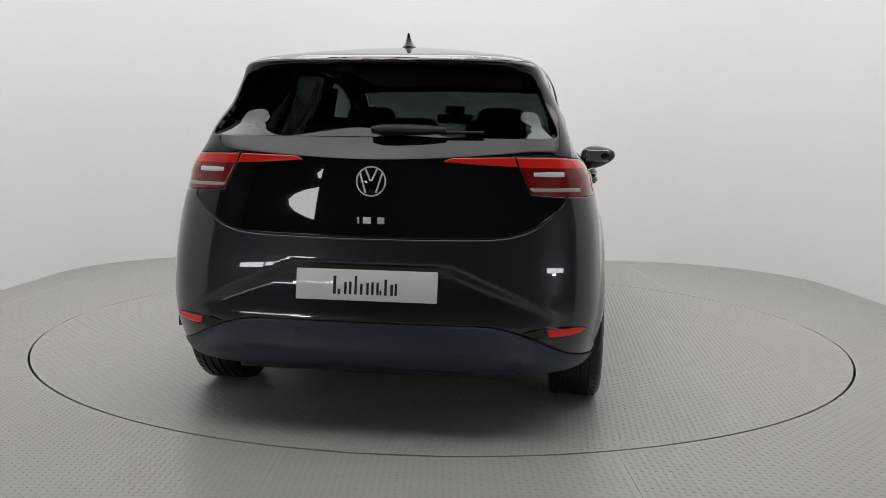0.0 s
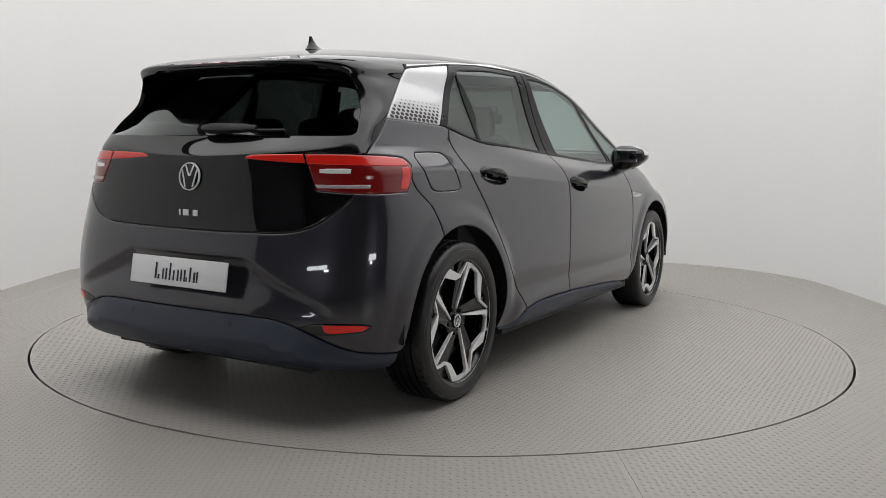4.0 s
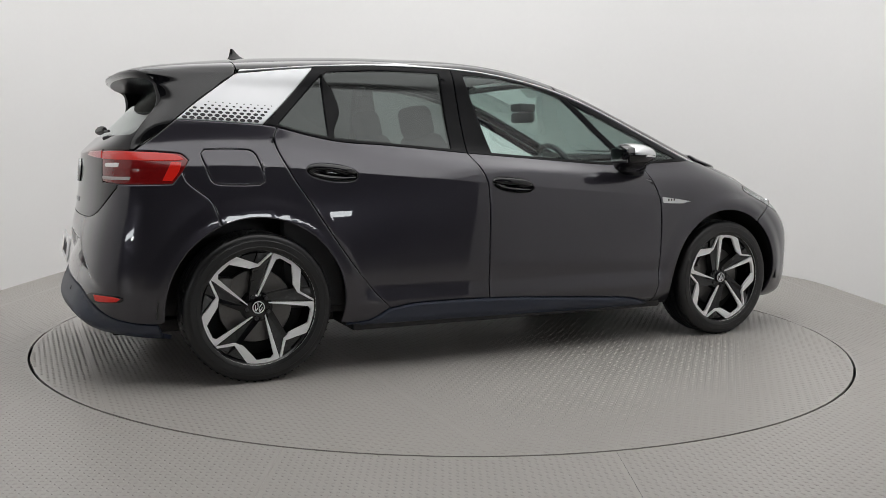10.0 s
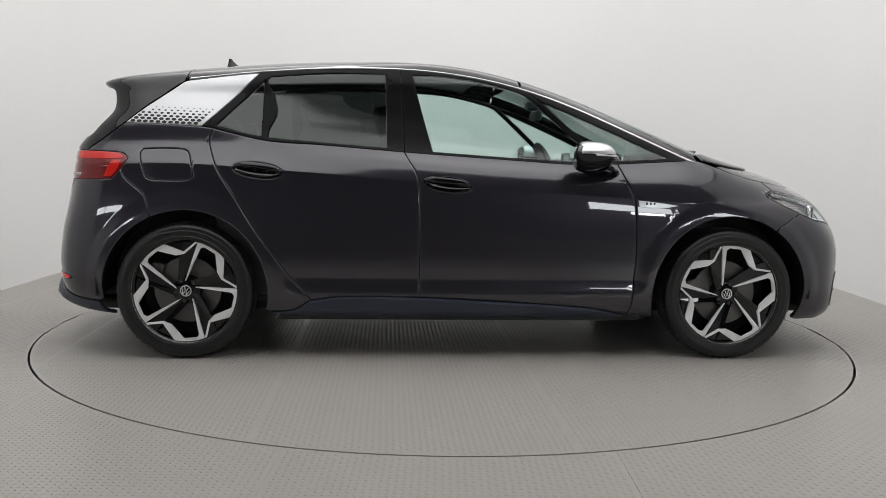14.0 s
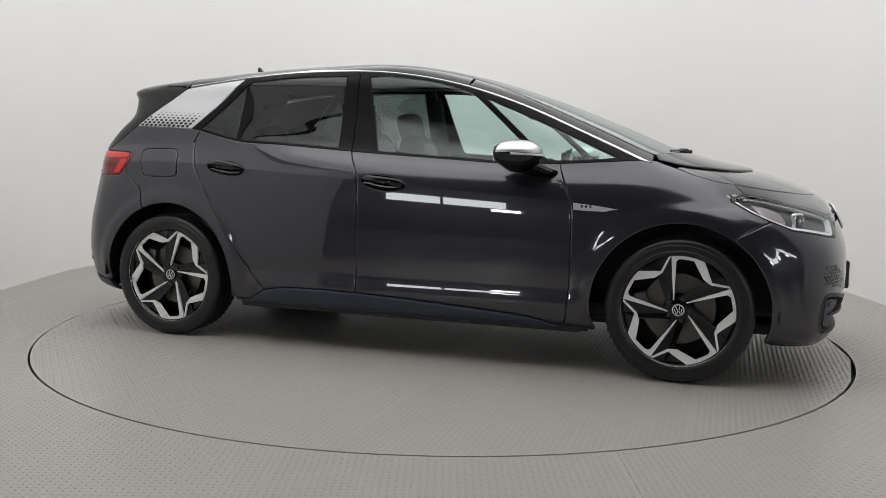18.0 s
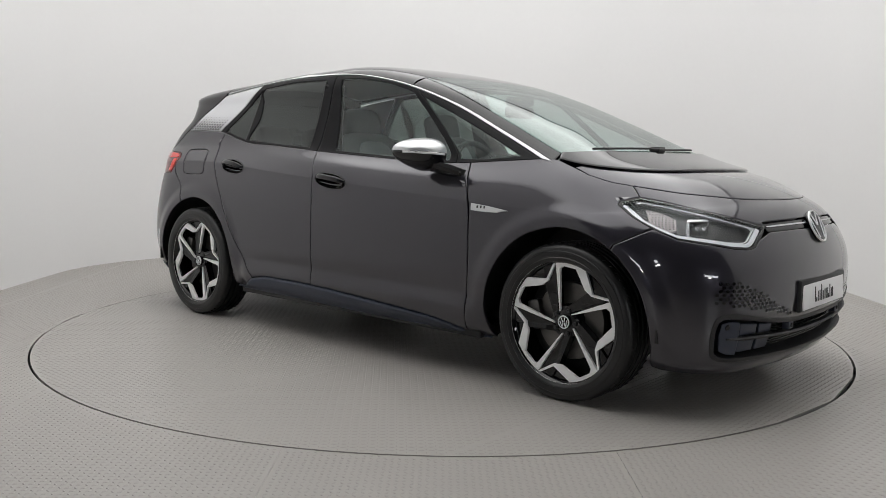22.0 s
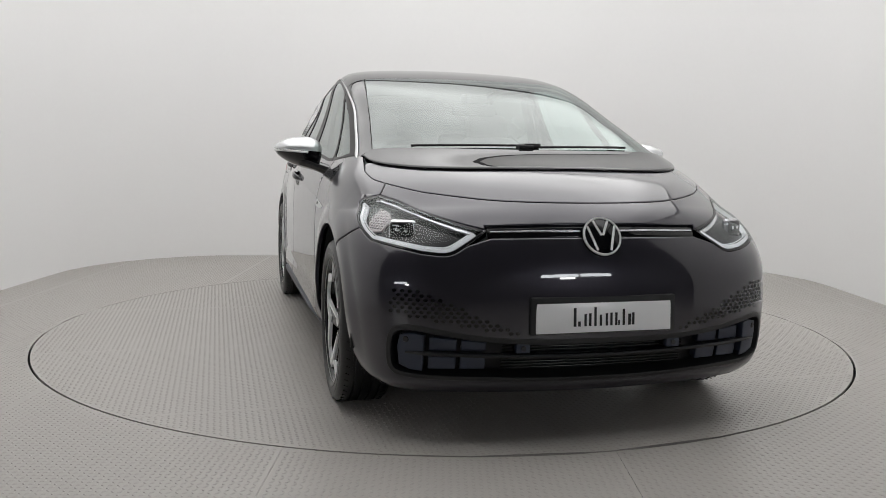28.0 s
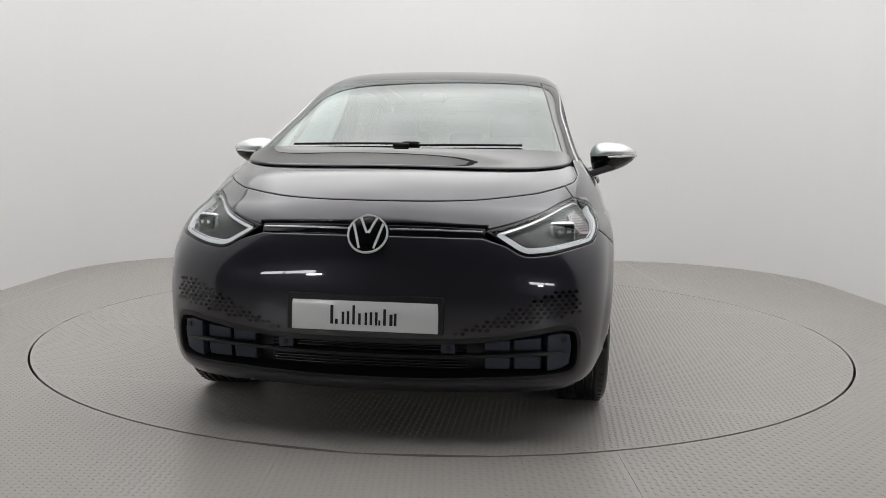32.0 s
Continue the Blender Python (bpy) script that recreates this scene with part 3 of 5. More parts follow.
STEEL = material("brake_steel", (0.32, 0.31, 0.30), 0.35, metal=1.0, grain=0.1, grain_scale=80)
DARK_METAL = material("dark_cast_metal", (0.05, 0.05, 0.052), 0.45, metal=0.6, grain=0.1, grain_scale=150)

car = tagged(new("car"), "dark grey five-door electric hatchback parked on the turntable", "car")

ARCH_R = 0.404


def arc(cx, a0, a1, n=9, r=ARCH_R):
    return S(*[(cx + r * math.cos(radians(a0 + (a1 - a0) * k / (n - 1))), HUB_Z + r * math.sin(radians(a0 + (a1 - a0) * k / (n - 1)))) for k in range(n)])


def beside(seg, d):
    """The line that runs d metres above another on the skin."""
    uv = find_many(seg[0][0], dense([t[1:] for t in seg], 0.05))
    m = metric(uv)
    t = np.gradient(uv, axis=0) * m
    t /= np.linalg.norm(t, axis=1, keepdims=True)
    n = np.stack([-t[:, 1], t[:, 0]], 1)
    n *= np.sign(n[0, 1])
    return [("P", *q) for q in uv + n * d / m]


# lines that neighbouring panels share
BELT_R = S((-1.29, 1.156), (-1.0, 1.094), (-0.72, 1.077), (-0.30, 1.047))
BELT_F = S((-0.30, 1.047), (0.0, 1.029), (0.30, 1.012), (0.57, 0.998), (0.80, 1.003))
BELT_Q = S((0.80, 1.003), (1.0, 1.015), (1.175, 1.026))
RAIL_LOW = S((-1.052, 1.447), (-0.728, 1.470), (-0.315, 1.472), (-0.019, 1.446), (0.279, 1.386), (0.581, 1.287), (0.886, 1.156), (1.175, 1.026))
RAIL_TOP = beside(S((-1.42, 1.402), (-1.20, 1.430)) + RAIL_LOW[:-1] + S((1.205, 1.014)), 0.027)
B_SPLIT_UP = S((-0.322, 1.4715), (-0.300, 1.047))
B_SPLIT = S((-0.300, 1.047), (-0.231, 0.903), (-0.222, 0.60), (-0.221, 0.321))
DOOR_REAR = S((-1.262, 1.148), (-1.281, 1.084), (-1.228, 0.946), (-1.14, 0.807), (-1.002, 0.597), (-0.862, 0.414), (-0.763, 0.306))
DOOR_FRONT = S((0.80, 1.003), (0.865, 0.835), (0.878, 0.76), (0.883, 0.553), (0.870, 0.292), (0.850, 0.222))
SILL_R = S((-0.763, 0.302), (-0.66, 0.318), (-0.578, 0.323), (-0.40, 0.324), (-0.221, 0.321))
SILL_F = S((-0.221, 0.321), (-0.007, 0.312), (0.424, 0.286), (0.684, 0.263), (0.850, 0.222))
HATCH_SIDE = [*S((-1.42, 1.430), (-1.435, 1.385), (-1.60, 1.262), (-1.705, 1.174), (-1.80, 1.095)), *R((0.725, 1.035))]
LAMP_TOP = [*R((0.520, 1.032), (0.66, 1.034), (0.722, 1.032)), *S((-1.80, 1.030), (-1.70, 1.022), (-1.672, 0.996))]
LAMP_LOW = [*S((-1.672, 0.996), (-1.70, 0.945), (-1.745, 0.893)), *R((0.775, 0.889), (0.70, 0.890), (0.585, 0.897))]
SEAM_Q = S((-1.70, 0.945), (-1.685, 0.905), (-1.64, 0.865), (-1.585, 0.818), (-1.555, 0.733))
HATCH_LOW = [*R((0.715, 0.872), (0.66, 0.815), (0.58, 0.762), (0.47, 0.736), (0.25, 0.729), (0.0, 0.727))]
DIFF_TOP = [*S((-1.815, 0.285)), *R((0.80, 0.290), (0.72, 0.318), (0.60, 0.375), (0.50, 0.408), (0.40, 0.418), (0.0, 0.420))]
HL_TOP = [*S((1.594, 0.860), (1.65, 0.878)), *F((0.68, 0.864), (0.60, 0.828), (0.50, 0.794), (0.412, 0.771))]
HL_LOW = [*F((0.412, 0.769), (0.485, 0.722), (0.552, 0.688), (0.64, 0.691)), *S((1.86, 0.724), (1.765, 0.762), (1.675, 0.802), (1.594, 0.846))]
HOOD_LINE = [*F((0.0, 0.868), (0.20, 0.869), (0.35, 0.873), (0.46, 0.882), (0.58, 0.895)), *T((1.60, 0.690), (1.52, 0.725), (1.42, 0.742))]
COWL_FRONT = T((1.70, 0.0), (1.685, 0.20), (1.64, 0.40), (1.565, 0.55), (1.46, 0.655), (1.36, 0.705), (1.255, 0.722))
SIDE_LINE = T((0.298, 0.556), (0.44, 0.575), (0.65, 0.602), (0.87, 0.628), (1.06, 0.654), (1.235, 0.678))
SCREEN_SIDE_END = SIDE_LINE[-1]
SCREEN_LOW = [*F((0.0, 1.056), (0.30, 1.057), (0.52, 1.058)), SCREEN_SIDE_END]
SCREEN_SIDE = SIDE_LINE[::-1]
SCREEN_TOP = [SIDE_LINE[0], *T((0.318, 0.40), (0.330, 0.20), (0.333, 0.0))]
GR_OUT = [*F((0.0, 0.378), (0.25, 0.379), (0.44, 0.392), (0.60, 0.416), (0.69, 0.428), (0.735, 0.416), (0.748, 0.36), (0.738, 0.285), (0.69, 0.264), (0.60, 0.258), (0.44, 0.252), (0.2, 0.243), (0.0, 0.242))]

# doors
rear_door_poly = outline(BELT_R[:1] + BELT_R[1:], B_SPLIT, SILL_R[::-1], DOOR_REAR[::-1])
front_door_poly = outline(BELT_F, DOOR_FRONT, SILL_F[::-1], B_SPLIT[::-1])
HANDLES = {"front": (-0.083, 0.890), "rear": (-1.030, 0.946)}


def handle_ring(which, f=1.0, n=32):
    """Rounded outline of a handle recess, seen from the side."""
    cx, cz = HANDLES[which]
    return [(cx + f * 0.120 * math.cos(a), cz - 0.10 * f * 0.120 * math.cos(a) + f * 0.038 * math.copysign(abs(math.sin(a)) ** 0.85, math.sin(a))) for a in np.linspace(0, 2 * math.pi, n + 1)[:-1]]


def handle_hole(which):
    r = handle_ring(which)
    return outline(S(*r, r[0]))


rear_doors = both("rear_door", rear_door_poly, PAINT, car, "dark grey rear door", holes=[handle_hole("rear")], gu=0.0036)
front_doors = both("front_door", front_door_poly, PAINT, car, "dark grey front door", holes=[handle_hole("front")], gu=0.0036)

# quarter panel with the charging flap
flap_poly = outline(S((-1.60, 1.043), (-1.50, 1.047), (-1.40, 1.043), (-1.373, 1.02), (-1.352, 0.945), (-1.347, 0.905), (-1.37, 0.892), (-1.47, 0.889), (-1.555, 0.893), (-1.58, 0.91), (-1.606, 0.985), (-1.615, 1.025), (-1.60, 1.043)))
quarter_poly = outline(S((-1.29, 1.156), (-1.327, 1.160)), S((-1.327, 1.160), (-1.50, 1.168), (-1.705, 1.174)), HATCH_SIDE[3:], LAMP_TOP[2:], LAMP_LOW[:2], SEAM_Q,
                       arc(-WHEEL_X, 113.4, -14, 13), S((-0.962, 0.235), (-0.86, 0.245), (-0.763, 0.302)), DOOR_REAR[::-1])
both("quarter_panel", quarter_poly, PAINT, car, holes=[flap_poly], gu=0.0024, gv=0.0065)
both("charging_flap", flap_poly, PAINT, car)

# front wing
wing_poly = outline(BELT_Q, S((1.175, 1.026), (1.228, 1.026)), T((1.255, 0.722), (1.42, 0.742)), HOOD_LINE[::-1][:3], [HOOD_LINE[5], HL_TOP[1]], HL_TOP[:2][::-1], HL_LOW[::-1][:3], [HL_LOW[-3], *S((1.63, 0.692))],
                    arc(WHEEL_X, 55, 199, 13), S((0.967, 0.206), (0.850, 0.222)), DOOR_FRONT[::-1])
both("front_wing", wing_poly, PAINT, car, gu=0.0024, gv=0.0065)

# nose panel between bonnet and lamps
nose_poly = whole(outline(HOOD_LINE[:6], [HOOD_LINE[5], HL_TOP[1]], HL_TOP[1:], F((0.412, 0.785), (0.2, 0.792), (0.0, 0.794)), F((0.0, 0.794), (0.0, 0.83), (0.0, 0.868))), 0.0)
panel("nose_panel", nose_poly, PAINT, car)

# bonnet and the dark cowl behind it
bonnet_poly = whole(outline(HOOD_LINE, T((1.42, 0.742), (1.34, 0.728)), T((1.34, 0.728), (1.36, 0.705)), COWL_FRONT[::-1][1:], T((1.70, 0.0), (1.85, 0.0), (2.0, 0.0)), F((0.0, 0.868))), 0.0)
panel("bonnet", bonnet_poly, PAINT, car, "dark grey bonnet", gv=0.008)
cowl_poly = whole(outline(COWL_FRONT, [COWL_FRONT[-1], SCREEN_SIDE_END], SCREEN_LOW[::-1], F((0.0, 1.056), (0.0, 1.02)), T((1.70, 0.0))), 0.0)
panel("cowl_panel", cowl_poly, BLACK_GLOSS, car, "gloss black raised cowl panel", proud=0.012, depth=0.03, round_off=0.005, rim=0.012)

# windscreen, pillars, rails, roof
screen_poly = whole(outline(SCREEN_LOW, SCREEN_SIDE, SCREEN_TOP, T((0.333, 0.0), (0.7, 0.0)), F((0.0, 1.1), (0.0, 1.056))), 0.0)
panel("windscreen", screen_poly, SCREEN, car, "large raked windscreen reflecting the ceiling light", depth=0.004, round_off=0.001)
RAIL_A = [t for t in RAIL_TOP if skin(t[1], t[2])[0] > SIDE_LINE[0][1] - 0.02]
pillar_poly = outline(SCREEN_SIDE, [SIDE_LINE[0], RAIL_A[0]], RAIL_A, [RAIL_A[-1], SCREEN_SIDE_END])
both("windscreen_pillar", pillar_poly, BLACK_GLOSS, car, "gloss black windscreen pillar")
rail_poly = outline(RAIL_TOP, RAIL_LOW[::-1], S((-1.052, 1.447), (-1.20, 1.430), (-1.41, 1.402)))
both("roof_rail_trim", rail_poly, SILVER, car, "bright silver roof edge trim", proud=0.004, gap=0.0015)

# window surrounds and panes
pane_quarter = outline(S((-1.255, 1.163), (-1.022, 1.400)), S((-1.022, 1.400), (-1.022, 1.112)), S((-1.022, 1.112), (-1.13, 1.132), (-1.255, 1.163)))
pane_rear = outline(S((-0.988, 1.424), (-0.70, 1.446), (-0.40, 1.448)), S((-0.40, 1.448), (-0.386, 1.067)), S((-0.386, 1.067), (-0.72, 1.090), (-0.988, 1.107)))
pane_front = outline(S((-0.262, 1.446), (-0.167, 1.446), (-0.02, 1.433), (0.125, 1.408), (0.27, 1.370), (0.325, 1.350)), S((0.325, 1.350), (0.595, 1.110), (0.66, 1.04), (0.66, 1.012)), S((0.66, 1.012), (0.50, 1.014), (0.281, 1.026), (-0.155, 1.052)), S((-0.155, 1.052), (-0.262, 1.446)))
pane_small = outline(S((0.405, 1.322), (0.714, 1.195), (0.90, 1.113), (1.07, 1.038)), S((1.07, 1.038), (0.90, 1.022), (0.735, 1.020)), S((0.735, 1.020), (0.70, 1.06), (0.405, 1.322)))
C_LINE = S((-1.327, 1.160), (-1.18, 1.30), (-1.052, 1.440))
A_LINE = S((0.345, 1.3655), (0.50, 1.235), (0.625, 1.125), (0.700, 1.045), (0.715, 1.0))
frame_r = outline(C_LINE, RAIL_LOW[:2], S((-0.728, 1.470), (-0.322, 1.4715)), B_SPLIT_UP, BELT_R[::-1], S((-1.29, 1.156), (-1.327, 1.160)))
frame_f = outline(S((-0.322, 1.4715), (-0.315, 1.472)), RAIL_LOW[2:5], S((0.279, 1.386), (0.345, 1.3655)), A_LINE, S((0.715, 1.0), (0.57, 0.998)), BELT_F[::-1][1:], B_SPLIT_UP[::-1])
frame_q = outline(A_LINE[:1] + S((0.581, 1.287), (0.886, 1.156), (1.175, 1.026)), BELT_Q[::-1], S((0.80, 1.003), (0.715, 1.0)), A_LINE[::-1])
both("rear_window_surround", frame_r, BLACK_SATIN, car, "satin black window surround", holes=[pane_quarter, pane_rear], gap=0.0012)
both("front_window_surround", frame_f, BLACK_SATIN, car, "satin black window surround", holes=[pane_front], gap=0.0012)
both("corner_window_surround", frame_q, BLACK_SATIN, car, "satin black window surround", holes=[pane_small], gap=0.0012)
for nm, pl, mt, lb in (("rear_quarter_window", pane_quarter, PRIVACY, "dark tinted quarter window"), ("rear_door_window", pane_rear, PRIVACY, "dark tinted rear door window"),
                       ("front_door_window", pane_front, CLEAR, "clear greenish front door window"), ("front_corner_window", pane_small, CLEAR, "clear triangular corner window")):
    both(nm, pl, mt, car, lb, depth=0.004, proud=-0.004, round_off=0.0005, gap=-0.001)

white_poly = outline(S((-1.41, 1.396), (-1.20, 1.424), (-1.052, 1.440)), C_LINE[::-1], S((-1.327, 1.160), (-1.50, 1.168), (-1.705, 1.174)), HATCH_SIDE[::-1][2:-1])
white_panels = both("pillar_panel", white_poly, WHITE_PANEL, car, "pearl white rear pillar panel with dark dots", gap=0.0015)

# tailgate: spoiler, hatch, window
WIN_R = [*R((0.0, 1.366), (0.30, 1.362), (0.51, 1.352)), *R((0.572, 1.335), (0.618, 1.24), (0.668, 1.135), (0.664, 1.106)), *R((0.40, 1.103), (0.0, 1.102))]
rear_win = whole(outline(WIN_R, R((0.0, 1.102), (0.0, 1.25), (0.0, 1.366))), 1.0)
hatch_half = outline([("P", 1.0, 10 / 13), ("P", 0.93, 10 / 13), ("P", 0.85, 10 / 13), ("P", 0.80, 10 / 13)], [("P", 0.80, 10 / 13), HATCH_SIDE[0]], HATCH_SIDE, LAMP_TOP[:3][::-1], R((0.520, 1.032), (0.585, 0.897)), LAMP_LOW[::-1][:2] + R((0.715, 0.888)), HATCH_LOW, R((0.0, 0.727), (0.0, 0.9), (0.0, 1.1), (0.0, 1.25)) + [("P", 1.0, 10 / 13)])
hatch = panel("tailgate", whole(hatch_half, 1.0), BLACK_GLOSS, car, "gloss black tailgate", holes=[rear_win])
WIN_Y = np.linspace(0.0, 0.68, 24)
WIN_X = skin(*find_many("R", [(max(q, 1e-5), 1.104) for q in WIN_Y]).T)[:, 0]


def glass_x(y, z):
    """The raked rear pane: it starts on the tailgate and runs in under the spoiler."""
    return np.interp(abs(y), WIN_Y, WIN_X) + 0.006 + 0.95 * (z - 1.102) + 0.05 * (abs(y) / 0.6) ** 2 * min(1.0, (z - 1.10) / 0.06)


def rear_pane():
    bm = bmesh.new()
    rows = []
    for z in np.linspace(1.100, 1.372, 12):
        w = float(np.interp(z, (1.10, 1.135, 1.24, 1.335, 1.372), (0.672, 0.664, 0.615, 0.570, 0.53)))
        rows.append([bm.verts.new((glass_x(y, z), y, z)) for y in np.linspace(-w, w, 25)])
    for A, B in zip(rows, rows[1:]):
        for i in range(24):
            bm.faces.new((A[i], B[i], B[i + 1], A[i + 1]))
    part("rear_window", bm, REAR_GLASS, hatch, "dark tinted rear window set back under the spoiler")
    # black walls from the opening in to the pane
    bm = bmesh.new()
    uv = inset(np.array(rear_win), -0.002)
    P, N = skin(uv[:, 0], uv[:, 1]), skin_normal(uv[:, 0], uv[:, 1])
    a = [bm.verts.new(p - n * 0.003) for p, n in zip(P, N)]
    b = [bm.verts.new((max(glass_x(p[1], p[2]) + 0.004, p[0] + 0.004), p[1] * 0.992, p[2])) for p in P]
    for i in range(len(a)):
        j = (i + 1) % len(a)
        bm.faces.new((a[i], a[j], b[j], b[i]))
    bmesh.ops.recalc_face_normals(bm, faces=bm.faces)
    part("window_reveal", bm, BLACK_SATIN, hatch, "black walls round the rear window", angle=50)


rear_pane()

# rear bumper and its blue-grey lower part
rb_half = outline(HATCH_LOW[::-1], [HATCH_LOW[0], *R((0.715, 0.888))], LAMP_LOW[::-1][1:5], SEAM_Q, arc(-WHEEL_X, 113.4, 186, 9), DIFF_TOP, R((0.0, 0.42), (0.0, 0.6), (0.0, 0.727)))
refl_case = outline(R((0.560, 0.398), (0.64, 0.416), (0.76, 0.418), (0.80, 0.409), (0.785, 0.386), (0.66, 0.372), (0.60, 0.378), (0.560, 0.398)))
refl_red = outline(R((0.655, 0.410), (0.76, 0.412), (0.793, 0.405), (0.778, 0.391), (0.665, 0.382), (0.655, 0.410)))
panel("rear_bumper", whole(rb_half, 1.0), PAINT, car, "dark grey rear bumper", gu=0.0036, gv=0.0055)
# the reflector is no lamp: its red has a small glow added to brighten it
for m, case in zip((True, False), both("reflector_case", refl_case, BLACK_GLOSS, car, "gloss black reflector case", proud=0.003, gap=0.0, depth=0.006)):
    panel("rear_reflector", refl_red, RED_BRIGHT, case, "red reflector strip", proud=0.006, gap=0.0, depth=0.005, mirror=m)
diff_half = outline(DIFF_TOP[::-1], [DIFF_TOP[0], *S((-1.79, 0.225))], [("P", 0.78, 0.02), ("P", 0.88, 0.015), ("P", 1.0, 0.015)], [("P", 1.0, 0.015), *R((0.0, 0.3), (0.0, 0.42))])
panel("rear_diffuser", whole(diff_half, 1.0), BLUE_PLASTIC, car, "matt blue-grey lower rear bumper", proud=0.004)

# front bumper
fb_half = outline(F((0.0, 0.752), (0.2, 0.751), (0.40, 0.748)), [*F((0.40, 0.748)), HL_LOW[1]], HL_LOW[1:-2], [HL_LOW[-3], *S((1.63, 0.692))], arc(WHEEL_X, 55, -20, 9), S((1.80, 0.19)), [("P", 0.22, 0.01), ("P", 0.1, 0.01), ("P", 0.0, 0.01)], [("P", 0.0, 0.01), *F((0.0, 0.3), (0.0, 0.5), (0.0, 0.752))])
grille_hole = whole(outline(GR_OUT, F((0.0, 0.242), (0.0, 0.3), (0.0, 0.378))), 0.0)
panel("front_bumper", whole(fb_half, 0.0), PAINT, car, "dark grey front bumper", holes=[grille_hole], gu=0.0045, gv=0.007)

# sill covers
sill_poly = outline(S((-0.965, 0.236), (-0.86, 0.247), (-0.763, 0.302)), SILL_R, SILL_F, S((0.850, 0.222), (0.967, 0.206)), S((0.967, 0.202), (0.30, 0.212), (-0.30, 0.222), (-0.965, 0.228)))
both("sill_cover", sill_poly, BLUE_PLASTIC, car, "matt blue-grey sill cover", proud=0.012, depth=0.03, round_off=0.006, rim=0.014)

# ---- shapes for the smaller parts ----
def rbox(bm, c, size, bev=0.01, seg=2, m=None):
    r = bmesh.ops.create_cube(bm, size=1.0, matrix=(m or Matrix()) @ Matrix.Translation(c) @ Matrix.Diagonal((*size, 1)))
    if bev:
        es = list({e for v in r["verts"] for e in v.link_edges})
        bmesh.ops.bevel(bm, geom=es, offset=bev, segments=seg, profile=0.5, affect="EDGES", clamp_overlap=True)


def box_part(name, c, size, mat, parent, label="", bev=0.01, m=None, seg=2):
    bm = bmesh.new()
    rbox(bm, c, size, bev, seg, m)
    return part(name, bm, mat, parent, label)


def lathe(bm, prof, n=64, a0=0.0, a1=2 * math.pi):
    """Turn a profile (r, y) about the y axis."""
    full = abs(a1 - a0 - 2 * math.pi) < 1e-6
    cols = []
    for k in range(n if full else n + 1):
        a = a0 + (a1 - a0) * k / n
        cols.append([bm.verts.new((r * math.cos(a), y, r * math.sin(a))) for r, y in prof])
    for k in range(n):
        A, B = cols[k], cols[(k + 1) % len(cols)]
        for i in range(len(prof) - 1):
            bm.faces.new((A[i], A[i + 1], B[i + 1], B[i]))


def sweep(bm, centres, normals, half_w, half_h, n=10):
    """A rounded bar along a line: half_w across, half_h along the normals (lists or numbers)."""
    C = [Vector(c) for c in centres]
    rings = []
    for i, c in enumerate(C):
        t = (C[min(i + 1, len(C) - 1)] - C[max(i - 1, 0)]).normalized()
        nn = Vector(normals[i])
        nn = (nn - t * nn.dot(t)).normalized()
        w = t.cross(nn)
        a, b = (half_w[i] if isinstance(half_w, (list, tuple)) else half_w), (half_h[i] if isinstance(half_h, (list, tuple)) else half_h)
        ring = []
        for k in range(n):
            f = 2 * math.pi * k / n
            cs, sn = math.cos(f), math.sin(f)
            ring.append(bm.verts.new(c + w * a * math.copysign(abs(cs) ** 0.7, cs) + nn * b * math.copysign(abs(sn) ** 0.7, sn)))
        rings.append(ring)
    for A, B in zip(rings, rings[1:]):
        for k in range(n):
            bm.faces.new((A[k], A[(k + 1) % n], B[(k + 1) % n], B[k]))
    bm.faces.new(rings[0][::-1])
    bm.faces.new(rings[-1])
    bmesh.ops.recalc_face_normals(bm, faces=bm.faces)


def on_skin(tok, proud=0.0, side=1):
    u, v = find(tok)
    u *= side
    p, n = skin(u, v), skin_normal(u, v)
    return Vector(p + n * proud), Vector(n)


def prism(bm, pts, y0, y1):
    """A plate: outline in x, z between two depths."""
    a = [bm.verts.new((x, y0, z)) for x, z in pts]
    b = [bm.verts.new((x, y1, z)) for x, z in pts]
    bm.faces.new(a)
    bm.faces.new(b[::-1])
    for i in range(len(pts)):
        j = (i + 1) % len(pts)
        bm.faces.new((a[i], b[i], b[j], a[j]))
    bmesh.ops.recalc_face_normals(bm, faces=bm.faces)


# ---- roof and spoiler, seen from above ----
def roof_sheet():
    from mathutils.bvhtree import BVHTree
    us, vs = np.linspace(-1, 1, 361), np.linspace(0.66, 0.9995, 140)
    G = skin(us[:, None], vs[None, :])
    nu, nv = G.shape[:2]
    q = [(i * nv + j, i * nv + j + 1, (i + 1) * nv + j + 1, (i + 1) * nv + j) for i in range(nu - 1) for j in range(nv - 1)]
    return BVHTree.FromPolygons(G.reshape(-1, 3).tolist(), q)


ROOF_BVH = roof_sheet()


def roof_z(x, y):
    h = ROOF_BVH.ray_cast(Vector((x, y, 3)), Vector((0, 0, -1)))[0]
    return h.z if h else None


